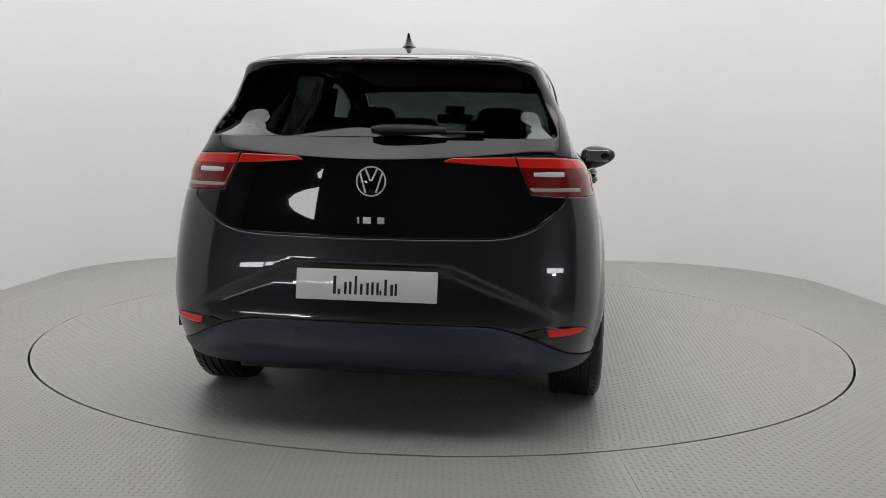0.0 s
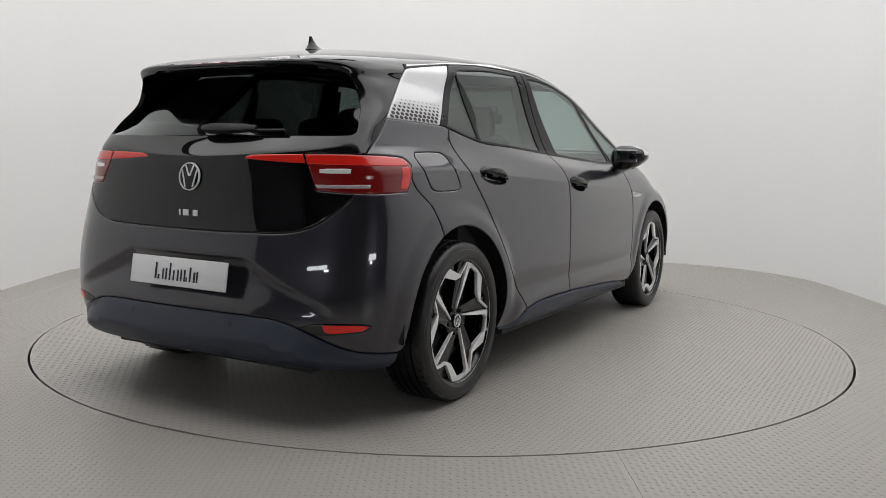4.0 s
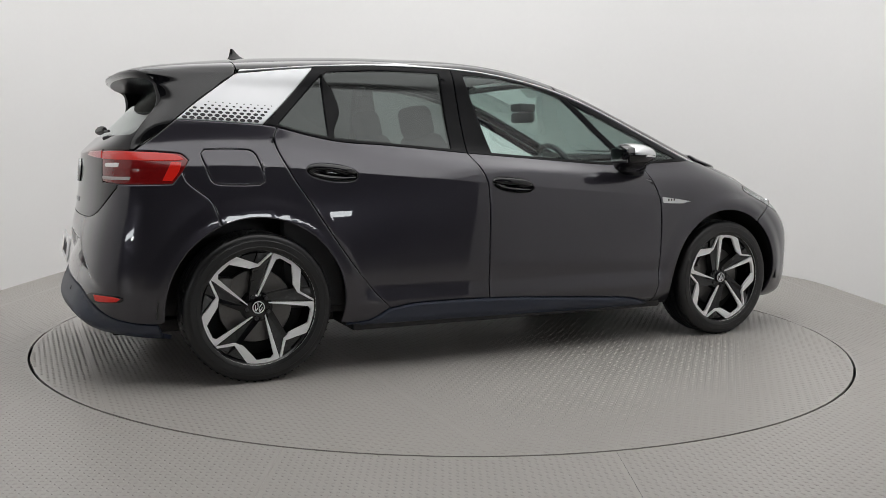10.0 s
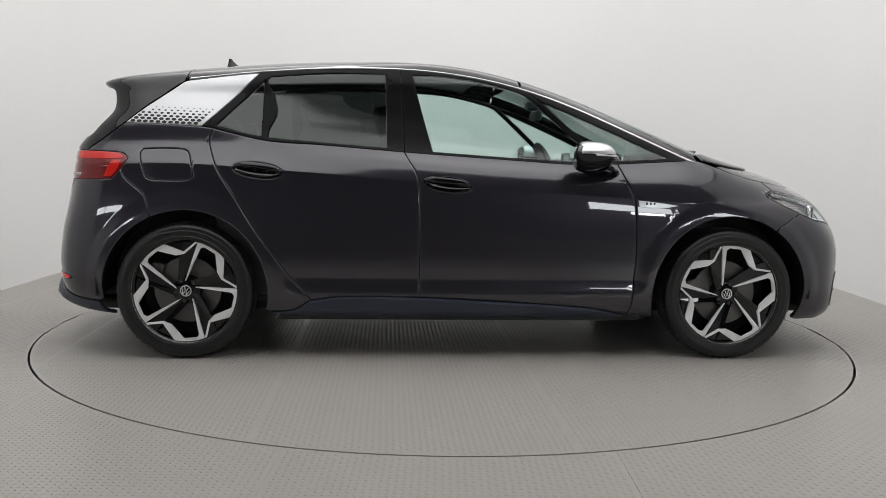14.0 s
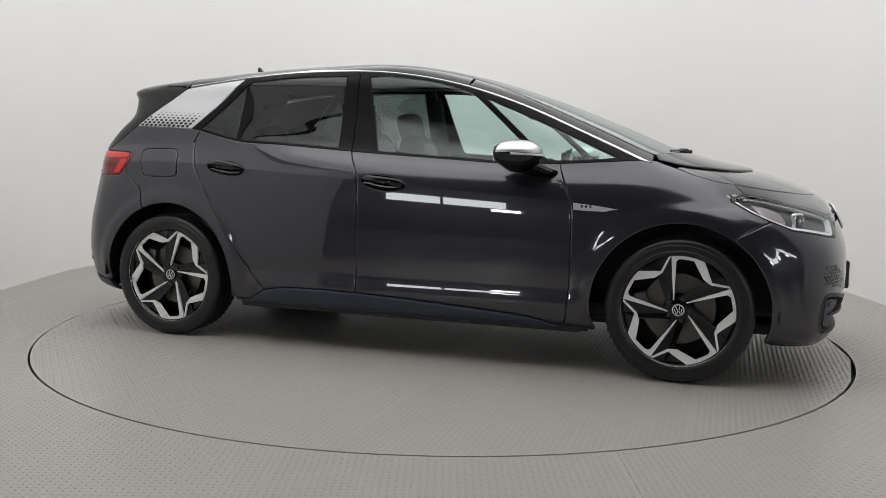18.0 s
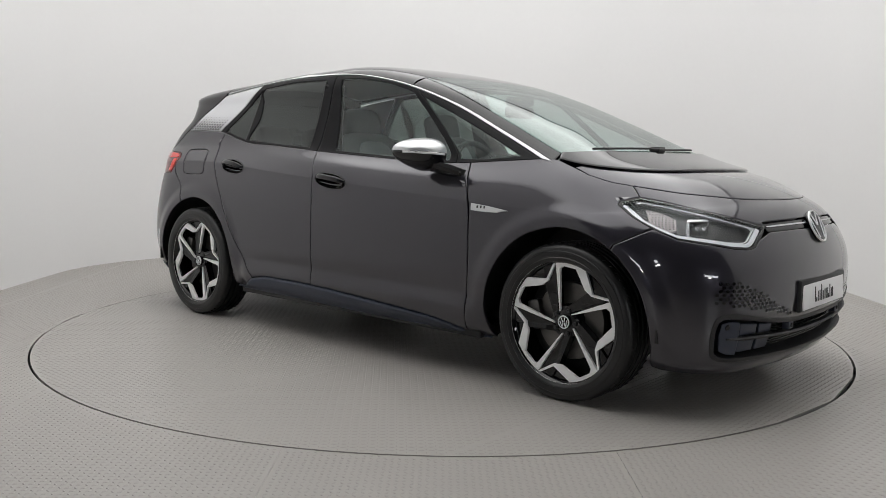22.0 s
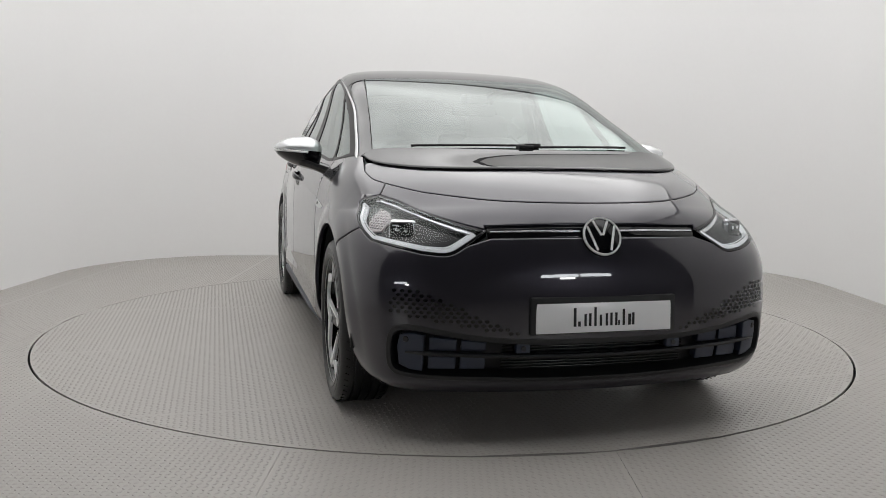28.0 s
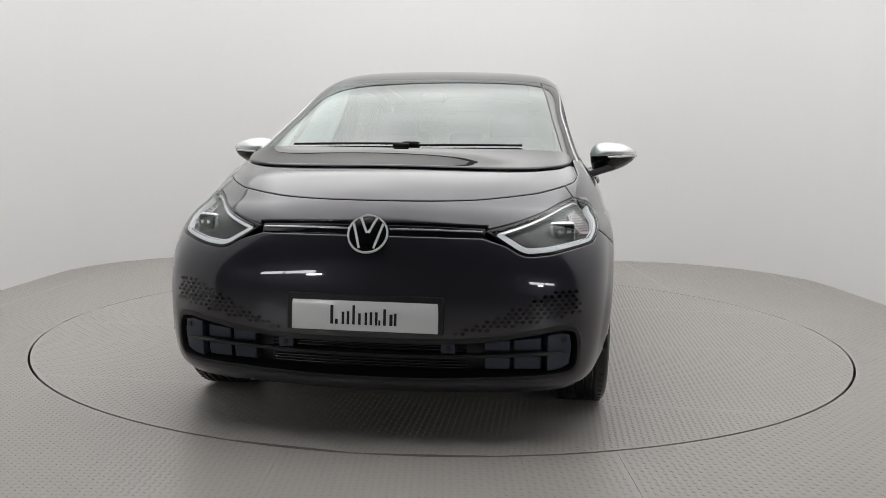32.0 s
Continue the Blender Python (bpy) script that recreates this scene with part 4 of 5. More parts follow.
def top_panel(name, half, mat, label="", drop=0.0, depth=0.015, step=0.035):
    """A sheet of the roof inside an outline seen from above (half, from the middle line to the middle line)."""
    from mathutils.geometry import delaunay_2d_cdt
    dense = []
    for a, b in zip(half, half[1:]):
        a, b = np.array(a), np.array(b)
        n = max(1, int(np.linalg.norm(b - a) / 0.02))
        dense += [a + (b - a) * k / n for k in range(n)]
    dense.append(np.array(half[-1]))
    other = [np.array((p[0], -p[1])) for p in dense[::-1][1:-1]]
    poly = np.array(dense + other)
    lo, hi = poly.min(0), poly.max(0)
    gx, gy = np.meshgrid(np.arange(lo[0], hi[0], step), np.arange(lo[1], hi[1], step), indexing="ij")
    grid = np.stack([gx.ravel(), gy.ravel()], 1)
    grid = grid[inside(grid, poly)]
    d = np.array([np.min(((poly - g) ** 2).sum(1)) for g in grid])
    grid = grid[d > 0.012**2]
    cen = poly.mean(0)
    near = poly + (cen - poly) * 0.012
    pts = np.concatenate([poly, near, grid])
    nb = len(poly)
    res = delaunay_2d_cdt([Vector(p) for p in pts], [(i, (i + 1) % nb) for i in range(nb)], [], 0, 1e-6)
    V = np.array([[v.x, v.y] for v in res[0]])
    tri = np.array([f for f in res[2] if len(f) == 3])
    tri = tri[inside(V[tri].mean(1), poly)]
    border = np.array([any(o < nb for o in res[3][i]) for i in range(len(V))])
    zs, ns = [], []
    for x, y in V:
        z = roof_z(x, y)
        k = 0
        while z is None and k < 40:
            k += 1
            z = roof_z(x + (cen[0] - x) * 0.004 * k, y + (cen[1] - y) * 0.004 * k)
        e = 0.015
        zx = [roof_z(x - e, y) or z, roof_z(x + e, y) or z]
        zy = [roof_z(x, y - e) or z, roof_z(x, y + e) or z]
        n = Vector((-(zx[1] - zx[0]) / (2 * e), -(zy[1] - zy[0]) / (2 * e), 1)).normalized()
        zs.append(z - drop)
        ns.append(n)
    P = [(V[i][0], V[i][1], zs[i] - (0.002 if border[i] else 0)) for i in range(len(V))]
    faces = []
    for a, b, c in tri:
        va, vb, vc = (Vector(P[i]) for i in (a, b, c))
        faces.append((int(a), int(b), int(c)) if (vb - va).cross(vc - va).z > 0 else (int(a), int(c), int(b)))
    nf = len(faces)
    cnt = {e for f in faces for e in ((f[0], f[1]), (f[1], f[2]), (f[2], f[0]))}
    rim = [e for e in cnt if (e[1], e[0]) not in cnt]
    low = {}
    for i in sorted({i for e in rim for i in e}):
        low[i] = len(P)
        P.append((P[i][0], P[i][1], P[i][2] - depth))
    faces += [(b, a, low[a], low[b]) for a, b in rim]
    me = bpy.data.meshes.new(name)
    me.from_pydata(P, [], faces)
    me.materials.append(mat)
    for f in me.polygons:
        f.use_smooth = True
    nrm = []
    for k, f in enumerate(faces):
        if k < nf:
            nrm += [tuple(ns[i]) for i in f]
        else:
            a, b = Vector(P[f[1]]), Vector(P[f[0]])
            nrm += [tuple((b - a).cross(Vector((0, 0, 1))).normalized())] * 4
    me.normals_split_custom_set(nrm)
    return link(name, me, car, label)


rail_xy = [skin(t[1], t[2])[:2] for t in RAIL_TOP]
corner = SIDE_LINE[0][1:]
roof_half = [(0.329, 0.0), (0.326, 0.20), (0.314, 0.40), (corner[0] - 0.004, corner[1] - 0.002)] + [tuple(p - np.array((0, 0.003))) for p in rail_xy[::-1] if p[0] < skin(*RAIL_A[0][1:])[0] + 0.001] + [(-1.415, 0.0)]
roof_half[-2] = (-1.415, roof_half[-2][1])
top_panel("roof", roof_half, BLACK_GLOSS, "gloss black roof")
edge = [skin(u, 10 / 13)[:2] for u in (0.80, 0.83, 0.86, 0.89, 0.92, 0.95, 0.975)]
sp_half = [(-1.42, 0.0), (-1.42, float(rail_xy[0][1]) - 0.003)] + [tuple(p) for p in edge] + [(float(skin(1.0, 10 / 13)[0]), 0.0)]
top_panel("roof_spoiler", sp_half, BLACK_GLOSS, "gloss black roof spoiler", depth=0.02)
top_panel("headliner", [(0.12, 0.0), (0.10, 0.46), (-1.3, 0.46), (-1.3, 0.0)], HEADLINER, "pale cloth headliner", drop=0.045, depth=0.006)

# ---- tail lamps ----
lamp_poly = outline(LAMP_TOP, LAMP_LOW, R((0.585, 0.897), (0.520, 1.032)))
for side, lamp in zip((-1, 1), both("tail_lamp", lamp_poly, RED_LENS, car, "red tail lamp", gap=0.001)):
    kw = dict(mirror=side < 0, gap=0.0, depth=0.004, rim=0.003, round_off=0.0008)
    panel("lamp_insert", outline(R((0.590, 0.976), (0.70, 0.978), (0.70, 0.962), (0.590, 0.962), (0.590, 0.976))), WHITE_LENS, lamp, "white lamp insert", proud=0.002, **kw)
    panel("lamp_reverse_strip", outline(R((0.578, 0.919), (0.66, 0.919), (0.76, 0.921)), R((0.76, 0.907), (0.66, 0.906), (0.588, 0.906))), PALE_LENS, lamp, "pale strip along the lower edge", proud=0.002, **kw)
    top = [*R((0.528, 1.027), (0.62, 1.029), (0.715, 1.027)), *S((-1.80, 1.025), (-1.715, 1.016), (-1.690, 0.997))]
    low = [*S((-1.690, 0.997), (-1.72, 0.992), (-1.80, 0.990)), *R((0.72, 0.992), (0.62, 0.993), (0.538, 0.994))]
    panel("lamp_top_strip", outline(top, low), RED_BRIGHT, lamp, "bright red upper lamp band", proud=0.002, **kw)
    side_bar = outline(S((-1.745, 0.985), (-1.702, 0.985)), S((-1.702, 0.985), (-1.715, 0.945), (-1.745, 0.905)), S((-1.745, 0.905), (-1.785, 0.905)), S((-1.785, 0.905), (-1.745, 0.985)))
    panel("lamp_side_bar", side_bar, RED_BRIGHT, lamp, "bright red slanted bar", proud=0.002, **kw)
strip_poly = outline(R((0.515, 1.030), (0.40, 1.027), (0.29, 1.023), (0.262, 1.010)), R((0.262, 1.010), (0.35, 1.004), (0.46, 0.998), (0.530, 0.996)))
both("tailgate_lamp", strip_poly, RED_BRIGHT, car, "slim red tailgate lamp", proud=0.003, gap=0.0, depth=0.008)
brake3 = whole(outline([("P", 1.0, 0.766), ("P", 0.97, 0.766), ("P", 0.948, 0.764)], [("P", 0.948, 0.759), ("P", 0.97, 0.757), ("P", 1.0, 0.757)], [("P", 1.0, 0.757), ("P", 1.0, 0.766)]), 1.0)
panel("high_brake_lamp", brake3, DARK_RED, car, "red high brake lamp", proud=0.003, gap=0.0, depth=0.004)

# ---- head lamps ----
hl_poly = outline(HL_TOP, HL_LOW)
HOUSING = material("lamp_housing", (0.008, 0.008, 0.009), 0.3, grain=0.1, grain_scale=100)
GUIDE = material("white_light_guide", (0.8, 0.81, 0.83), 0.3, coat=1.0, emit=(0.95, 0.98, 1.0), emit_strength=0.12)
EMBLEM = material("bright_emblem", (0.78, 0.79, 0.80), 0.3, metal=0.15, coat=1.0)
SATIN = material("satin_lamp_chrome", (0.78, 0.78, 0.80), 0.25, metal=0.8, grain=0.05, grain_scale=200)
HL_SPLIT = int(np.argmin(np.abs((hl_poly - find(HL_LOW[0])) * DOM).sum(1)))
HL_RUN = list(range(HL_SPLIT + 2, len(hl_poly)))
for side in (-1, 1):
    mk = dict(mirror=side < 0)
    lamp = panel("head_lamp", hl_poly, HOUSING, car, "head lamp with white light guide behind clear glass", proud=-0.035, depth=0.002, gap=0.0, **mk)
    panel("lamp_rim", hl_poly, BLACK_GLOSS, lamp, holes=[inset(hl_poly, 0.010)], gap=0.0, depth=0.03, rim=0.002, round_off=0.001, **mk)
    for d0, d1, out in ((0.014, 0.031, -0.008), (0.036, 0.040, -0.014)):
        line = np.concatenate([inset(hl_poly, d0)[HL_RUN], inset(hl_poly, d1)[HL_RUN][::-1]])
        panel("light_guide", line, GUIDE, lamp, "white light guide", gap=0.0, proud=out, depth=0.012, rim=0.002, round_off=0.0015, **mk)
    line = np.concatenate([inset(hl_poly, 0.012)[2:HL_SPLIT - 2], inset(hl_poly, 0.027)[2:HL_SPLIT - 2][::-1]])
    panel("lamp_upper_trim", line, SATIN, lamp, "satin trim along the upper edge", gap=0.0, proud=-0.012, depth=0.012, rim=0.002, round_off=0.0015, **mk)
    panel("lamp_lens", inset(hl_poly, 0.010), LENS, lamp, "clear lamp glass", gap=0.0, depth=0.0, round_off=0.0, rim=0.004, **mk)
    c, n = on_skin(("F", 0.692, 0.780), -0.030, side)
    turn = Vector((n.x, n.y * 0.6, 0)).normalized().to_track_quat("Y", "Z").to_matrix().to_4x4()
    at = Matrix.Translation(c) @ turn
    bm = bmesh.new()
    rbox(bm, (0, 0, 0), (0.104, 0.030, 0.082), 0.018, 3, at)
    part("projector_frame", bm, SATIN, lamp, "satin frame round the projector")
    bm = bmesh.new()
    rbox(bm, (0, 0.008, 0), (0.092, 0.024, 0.070), 0.014, 3, at)
    proj = part("projector", bm, BLACK_GLOSS, lamp, "dark projector block")
    for q in (-0.017, 0.017):
        bm = bmesh.new()
        rbox(bm, (q, 0.019, 0.006), (0.016, 0.006, 0.014), 0.003, 2, at)
        part("projector_lens", bm, CHROME, proj, "small bright lens")
    # honeycomb insert outboard of the projector
    patch = outline(S((1.690, 0.848), (1.755, 0.835), (1.815, 0.812)), S((1.815, 0.812), (1.842, 0.770)), S((1.842, 0.770), (1.800, 0.766), (1.742, 0.797), (1.690, 0.848)))
    comb = panel("honeycomb_insert", patch, PALE_LENS, lamp, "pale insert with dark honeycomb cells", gap=0.0, proud=-0.024, depth=0.008, rim=0.003, **mk)
    uv = find_many("S", [(1.690 + 0.0115 * i + 0.00575 * (j % 2), 0.848 - 0.0088 * j) for i in range(14) for j in range(10)])
    uv = uv[inside(uv, inset(patch, 0.006))]
    bm = bmesh.new()
    for u, v in uv:
        c, n = Vector(skin(u * side, v)), Vector(skin_normal(u * side, v))
        bmesh.ops.create_cone(bm, cap_ends=True, segments=6, radius1=0.0042, radius2=0.0036, depth=0.002, matrix=Matrix.Translation(c - n * 0.0235) @ n.to_track_quat("Z", "Y").to_matrix().to_4x4())
    tagged(part("honeycomb_pattern", bm, HOUSING, comb, "small dark hexagonal cells", smooth=False), kind="stuff")

# ---- light strip across the nose ----
ls_half = outline(F((0.0, 0.792), (0.2, 0.790), (0.41, 0.784)), F((0.41, 0.784), (0.41, 0.756)), F((0.40, 0.750), (0.2, 0.753), (0.0, 0.754)), F((0.0, 0.754), (0.0, 0.792)))
panel("nose_strip", whole(ls_half, 0.0), BLACK_GLOSS, car, "gloss black strip across the nose", proud=-0.006, gap=0.0)
both("light_bar", outline(F((0.075, 0.777), (0.2, 0.777), (0.40, 0.772)), F((0.40, 0.767), (0.2, 0.771), (0.075, 0.771))), SATIN, car, "thin pale light bar", proud=-0.001, gap=0.0, depth=0.006, rim=0.0015)


# ---- round emblems of plain bars, and plates ----
def emblem(tok, r, proud, label):
    c, n = on_skin(tok, proud)
    if tok[1] == 0:
        n = Vector((n.x, 0, n.z)).normalized()
        c.y = 0
    side = n.cross(Vector((0, 0, 1))).normalized()
    at = Matrix.Translation(c) @ Matrix((side, n, side.cross(n))).transposed().to_4x4()
    # local: x across, y outwards, z up
    bm = bmesh.new()
    lathe(bm, [(0.0, 0.004), (r * 0.9, 0.003), (r, 0.0), (r, -0.012)], 40)
    bm.transform(at)
    disc = part("emblem", bm, BLACK_GLOSS, car, label)
    bm = bmesh.new()
    lathe(bm, [(r * 0.90, 0.002), (r * 0.915, 0.007), (r * 0.99, 0.007), (r * 1.01, 0.0)], 40)
    bm.transform(at)
    part("emblem_ring", bm, EMBLEM, disc, "bright ring")

    def bar(x0, z0, x1, z1):
        a, b = Vector((x0 * r, 0.005, z0 * r)), Vector((x1 * r, 0.005, z1 * r))
        bm = bmesh.new()
        d = (b - a)
        ang = math.atan2(d.z, d.x)
        rbox(bm, (0, 0, 0), (d.length + 0.06 * r, 0.004, r * 0.12), 0.001, 1, Matrix.Translation((a + b) / 2) @ Matrix.Rotation(-ang, 4, "Y"))
        bm.transform(at)
        part("emblem_bar", bm, EMBLEM, disc)

    for s in (-1, 1):
        bar(s * 0.38, 0.78, s * 0.05, 0.06)
        bar(s * 0.72, 0.50, s * 0.36, -0.72)


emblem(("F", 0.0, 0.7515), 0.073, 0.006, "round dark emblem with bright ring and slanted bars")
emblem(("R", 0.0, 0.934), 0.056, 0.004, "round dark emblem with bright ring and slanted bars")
# plain bars where the model name stands on the tailgate
for k, (y, w) in enumerate(((0.045, 0.008), (0.012, 0.030), (-0.040, 0.026))):
    c, n = on_skin(("R", abs(y), 0.792), 0.003, 1 if y > 0 else -1)
    bm = bmesh.new()
    rbox(bm, (0, 0, 0), (0.005, w, 0.024), 0.001, 1, Matrix.Translation(c))
    part("name_bar", bm, EMBLEM, car, "bright raised bar")


def plate(cx, cz, lean, face):
    """face +1: front, -1: rear."""
    at = Matrix.Translation((cx, 0, cz)) @ pose(0, 0, 0, 0, lean, 0) @ pose(0, 0, 0, 0, 0, 90 * face)
    # local: x across (to the reader's right), -y outwards, z up
    bm = bmesh.new()
    rbox(bm, (0, 0.004, 0), (0.522, 0.008, 0.113), 0.003, 2, at)
    pl = part("number_plate", bm, WHITE_PLATE, car, "white plate with a row of dark bars")
    for x, w, h in ((-0.121, 0.0105, 0.066), (-0.104, 0.010, 0.018), (-0.080, 0.009, 0.044), (-0.062, 0.009, 0.046), (-0.042, 0.009, 0.068), (-0.021, 0.009, 0.040), (0.002, 0.009, 0.044),
                    (0.020, 0.009, 0.046), (0.039, 0.009, 0.046), (0.051, 0.007, 0.018), (0.068, 0.0095, 0.058), (0.090, 0.011, 0.040), (0.106, 0.009, 0.044)):
        bm = bmesh.new()
        rbox(bm, (x + w / 2, -0.0008, -0.034 + h / 2), (w, 0.0016, h), 0.0006, 1, at)
        part("plate_bar", bm, INK, pl)


plate(2.168, 0.474, -3.5, 1)
plate(-2.136, 0.561, 9.0, -1)
box_part("plate_holder", (2.150, 0, 0.478), (0.03, 0.56, 0.135), BLACK_PLASTIC, car, "black front plate holder", 0.008)

# ---- lower front intake ----
panel("intake_back", grille_hole, BLACK_PLASTIC, car, "black intake backing", proud=-0.065, gap=-0.02, depth=0.0)
panel("intake_rim", inset(grille_hole, -0.016), BLACK_PLASTIC, car, "black intake surround", holes=[inset(grille_hole, 0.004)], gap=0.0, proud=0.003, depth=0.06, rim=0.004, round_off=0.003)
for m in (True, False):
    panel("intake_pod", outline(F((0.64, 0.408), (0.685, 0.414), (0.722, 0.406)), F((0.730, 0.36), (0.722, 0.294)), F((0.685, 0.276), (0.64, 0.270)), F((0.64, 0.27), (0.64, 0.408))), BLUE_PLASTIC, car, "blue-grey intake corner", mirror=m, proud=-0.007, depth=0.05)
    for y0, y1 in ((0.525, 0.628), (0.42, 0.515)):
        t0, t1 = 0.372 + 0.08 * (y0 - 0.3), 0.372 + 0.08 * (y1 - 0.3)
        for z0, z1 in ((0.343, None), (0.272, 0.325)):
            a, b = (t0, t1) if z1 is None else (z1, z1)
            panel("intake_blank", outline(F((y0, a), (y1, b)), F((y1, b), (y1, z0)), F((y1, z0), (y0, z0)), F((y0, z0), (y0, a))), BLUE_PLASTIC, car, "blue-grey intake blank", mirror=m, proud=-0.022, depth=0.03, gap=0.003)
for k in range(9):
    z = 0.268 + 0.012 * k
    c = [on_skin(("F", abs(y), z), -0.045, -1 if y < 0 else 1)[0] for y in np.linspace(-0.36, 0.36, 9)]
    bm = bmesh.new()
    sweep(bm, c, [(1, 0, 0)] * 9, 0.0022, 0.008, 6)
    part("intake_slat", bm, BLACK_GLOSS, car, "thin black slat")
c = [on_skin(("F", abs(y), 0.334 - 0.02 * math.cos(y * 2) + 0.012), -0.012, -1 if y < 0 else 1)[0] for y in np.linspace(-0.70, 0.70, 25)]
bm = bmesh.new()
sweep(bm, c, [(1, 0, 0)] * 25, [0.003] + [0.008] * 23 + [0.003], 0.016, 8)
part("intake_blade", bm, BLACK_PLASTIC, car, "black cross blade of the intake")
for y in (-0.295, 0.295):
    c, n = on_skin(("F", 0.295, 0.358), -0.016, 1 if y > 0 else -1)
    b = box_part("sensor_bracket", c, (0.03, 0.052, 0.034), BLUE_PLASTIC, car, "grey sensor bracket", 0.004)
    bm = bmesh.new()
    bmesh.ops.create_cone(bm, cap_ends=True, segments=14, radius1=0.010, radius2=0.009, depth=0.006, matrix=Matrix.Translation(c + Vector((0.016, 0, 0))) @ pose(0, 0, 0, 0, 90))
    part("sensor", bm, BLACK_PLASTIC, b)


def stud_on(name, tok, r, mat, side, label="", proud=0.0015, h=0.003, seg=12):
    c, n = on_skin(tok, proud, side)
    bm = bmesh.new()
    bmesh.ops.create_cone(bm, cap_ends=True, segments=seg, radius1=r, radius2=r * 0.85, depth=h, matrix=Matrix.Translation(c) @ n.to_track_quat("Z", "Y").to_matrix().to_4x4())
    return part(name, bm, mat, car, label)


for s in (-1, 1):
    stud_on("parking_sensor", ("F", 0.700, 0.390), 0.011, BLACK_PLASTIC, s, "round parking sensor", -0.004)
    stud_on("parking_sensor", ("R", 0.265, 0.385), 0.011, DARK_METAL, s, "round parking sensor", 0.005)


def dot_field(name, toks, mat, side, label, proud, squash=1.0, seg=6):
    """Small raised dots on the skin, one mesh: tokens with their radius."""
    bm = bmesh.new()
    for tok, r in toks:
        c, n = on_skin(tok, proud, side)
        q = n.to_track_quat("Z", "X" if abs(n.z) < 0.9 else "Y").to_matrix().to_4x4()
        up = Vector((0, 0, 1))
        e1 = up.cross(n).normalized()
        e2 = n.cross(e1)
        v = [bm.verts.new(c + e1 * r * math.cos(2 * math.pi * k / seg) + e2 * r * squash * math.sin(2 * math.pi * k / seg)) for k in range(seg)]
        bm.faces.new(v)
    bmesh.ops.recalc_face_normals(bm, faces=bm.faces)
    return tagged(part(name, bm, mat, car, label, smooth=False), kind="stuff")


def bumper_dimples():
    toks = []
    for j in range(12):
        for i in range(32):
            y, z = 0.012 + 0.0245 * (i + 0.5 * (j % 2)), 0.402 + 0.0145 * j
            low = 0.400 if y < 0.28 else 0.400 + 0.17 * (y - 0.28)
            high = 0.414 if y < 0.30 else min(0.414 + 0.42 * (y - 0.30), 0.562)
            if low + 0.002 < z < high and y < 0.755 - 0.3 * max(0, z - 0.5):
                toks.append((("F", y, z), 0.0088))
    return toks


DIMPLES = bumper_dimples()
# flat black hexagons paint the shade inside the bumper's embossed dimples
for s in (-1, 1):
    dot_field("bumper_honeycomb", DIMPLES, BLACK_GLOSS, s, "rows of small dark honeycomb dimples", 0.0016, 0.75)


def pillar_dots():
    toks = []
    for j, r in enumerate((0.0125, 0.0125, 0.0110, 0.0090, 0.0065, 0.0042)):
        for i in range(22):
            x, z = -1.70 + 0.0315 * (i + 0.5 * (j % 2)), 1.184 + 0.0150 * j + 0.00 * i
            z -= 0.030 * (x + 1.7) / 0.4 * 0.4
            front = -1.327 + (z - 1.16) * 0.98
            back = -1.705 + (z - 1.174) * 1.28
            if back + 0.016 < x < front - 0.014:
                toks.append((("S", x, z), r))
    return toks


PDOTS = pillar_dots()
for s, w in zip((-1, 1), white_panels):
    ob = dot_field("panel_dots", PDOTS, INK, s, "rows of dark honeycomb dots", 0.0012, 0.66, 8)
    ob.parent = w

# ---- door handles ----
def door_handle(which, door, s):
    bm = bmesh.new()
    rings = []
    for f, d in ((1.03, 0.006), (1.02, 0.0), (0.98, -0.001), (0.94, 0.003), (0.84, 0.016), (0.62, 0.028), (0.30, 0.034), (0.04, 0.035)):
        uv = find_many("S", handle_ring(which, f))
        P, N = skin(uv[:, 0] * s, uv[:, 1]), skin_normal(uv[:, 0] * s, uv[:, 1])
        rings.append([bm.verts.new(p - n * d) for p, n in zip(P, N)])
    for A, B in zip(rings, rings[1:]):
        for i in range(len(A)):
            j = (i + 1) % len(A)
            bm.faces.new((A[i], A[j], B[j], B[i]))
    bm.faces.new(rings[-1])
    bmesh.ops.recalc_face_normals(bm, faces=bm.faces)
    part("handle_recess", bm, BLACK_GLOSS, door, "gloss black handle recess", angle=50)
    cx, cz = HANDLES[which]
    xs = np.linspace(-0.112, 0.112, 15)
    cn = [on_skin(("S", cx + x, cz - 0.10 * x + 0.010), -0.004 + 0.030 * (1 - abs(x / 0.116) ** 3), s) for x in xs]
    bm = bmesh.new()
    sweep(bm, [c for c, n in cn], [n for c, n in cn], [0.007, 0.011] + [0.0145] * 11 + [0.011, 0.007], [0.005] + [0.009] * 13 + [0.005], 14)
    part("handle_grip", bm, BLACK_GLOSS, door, "gloss black handle grip", angle=60)


for k, s in enumerate((-1, 1)):
    door_handle("front", front_doors[k], s)
    door_handle("rear", rear_doors[k], s)

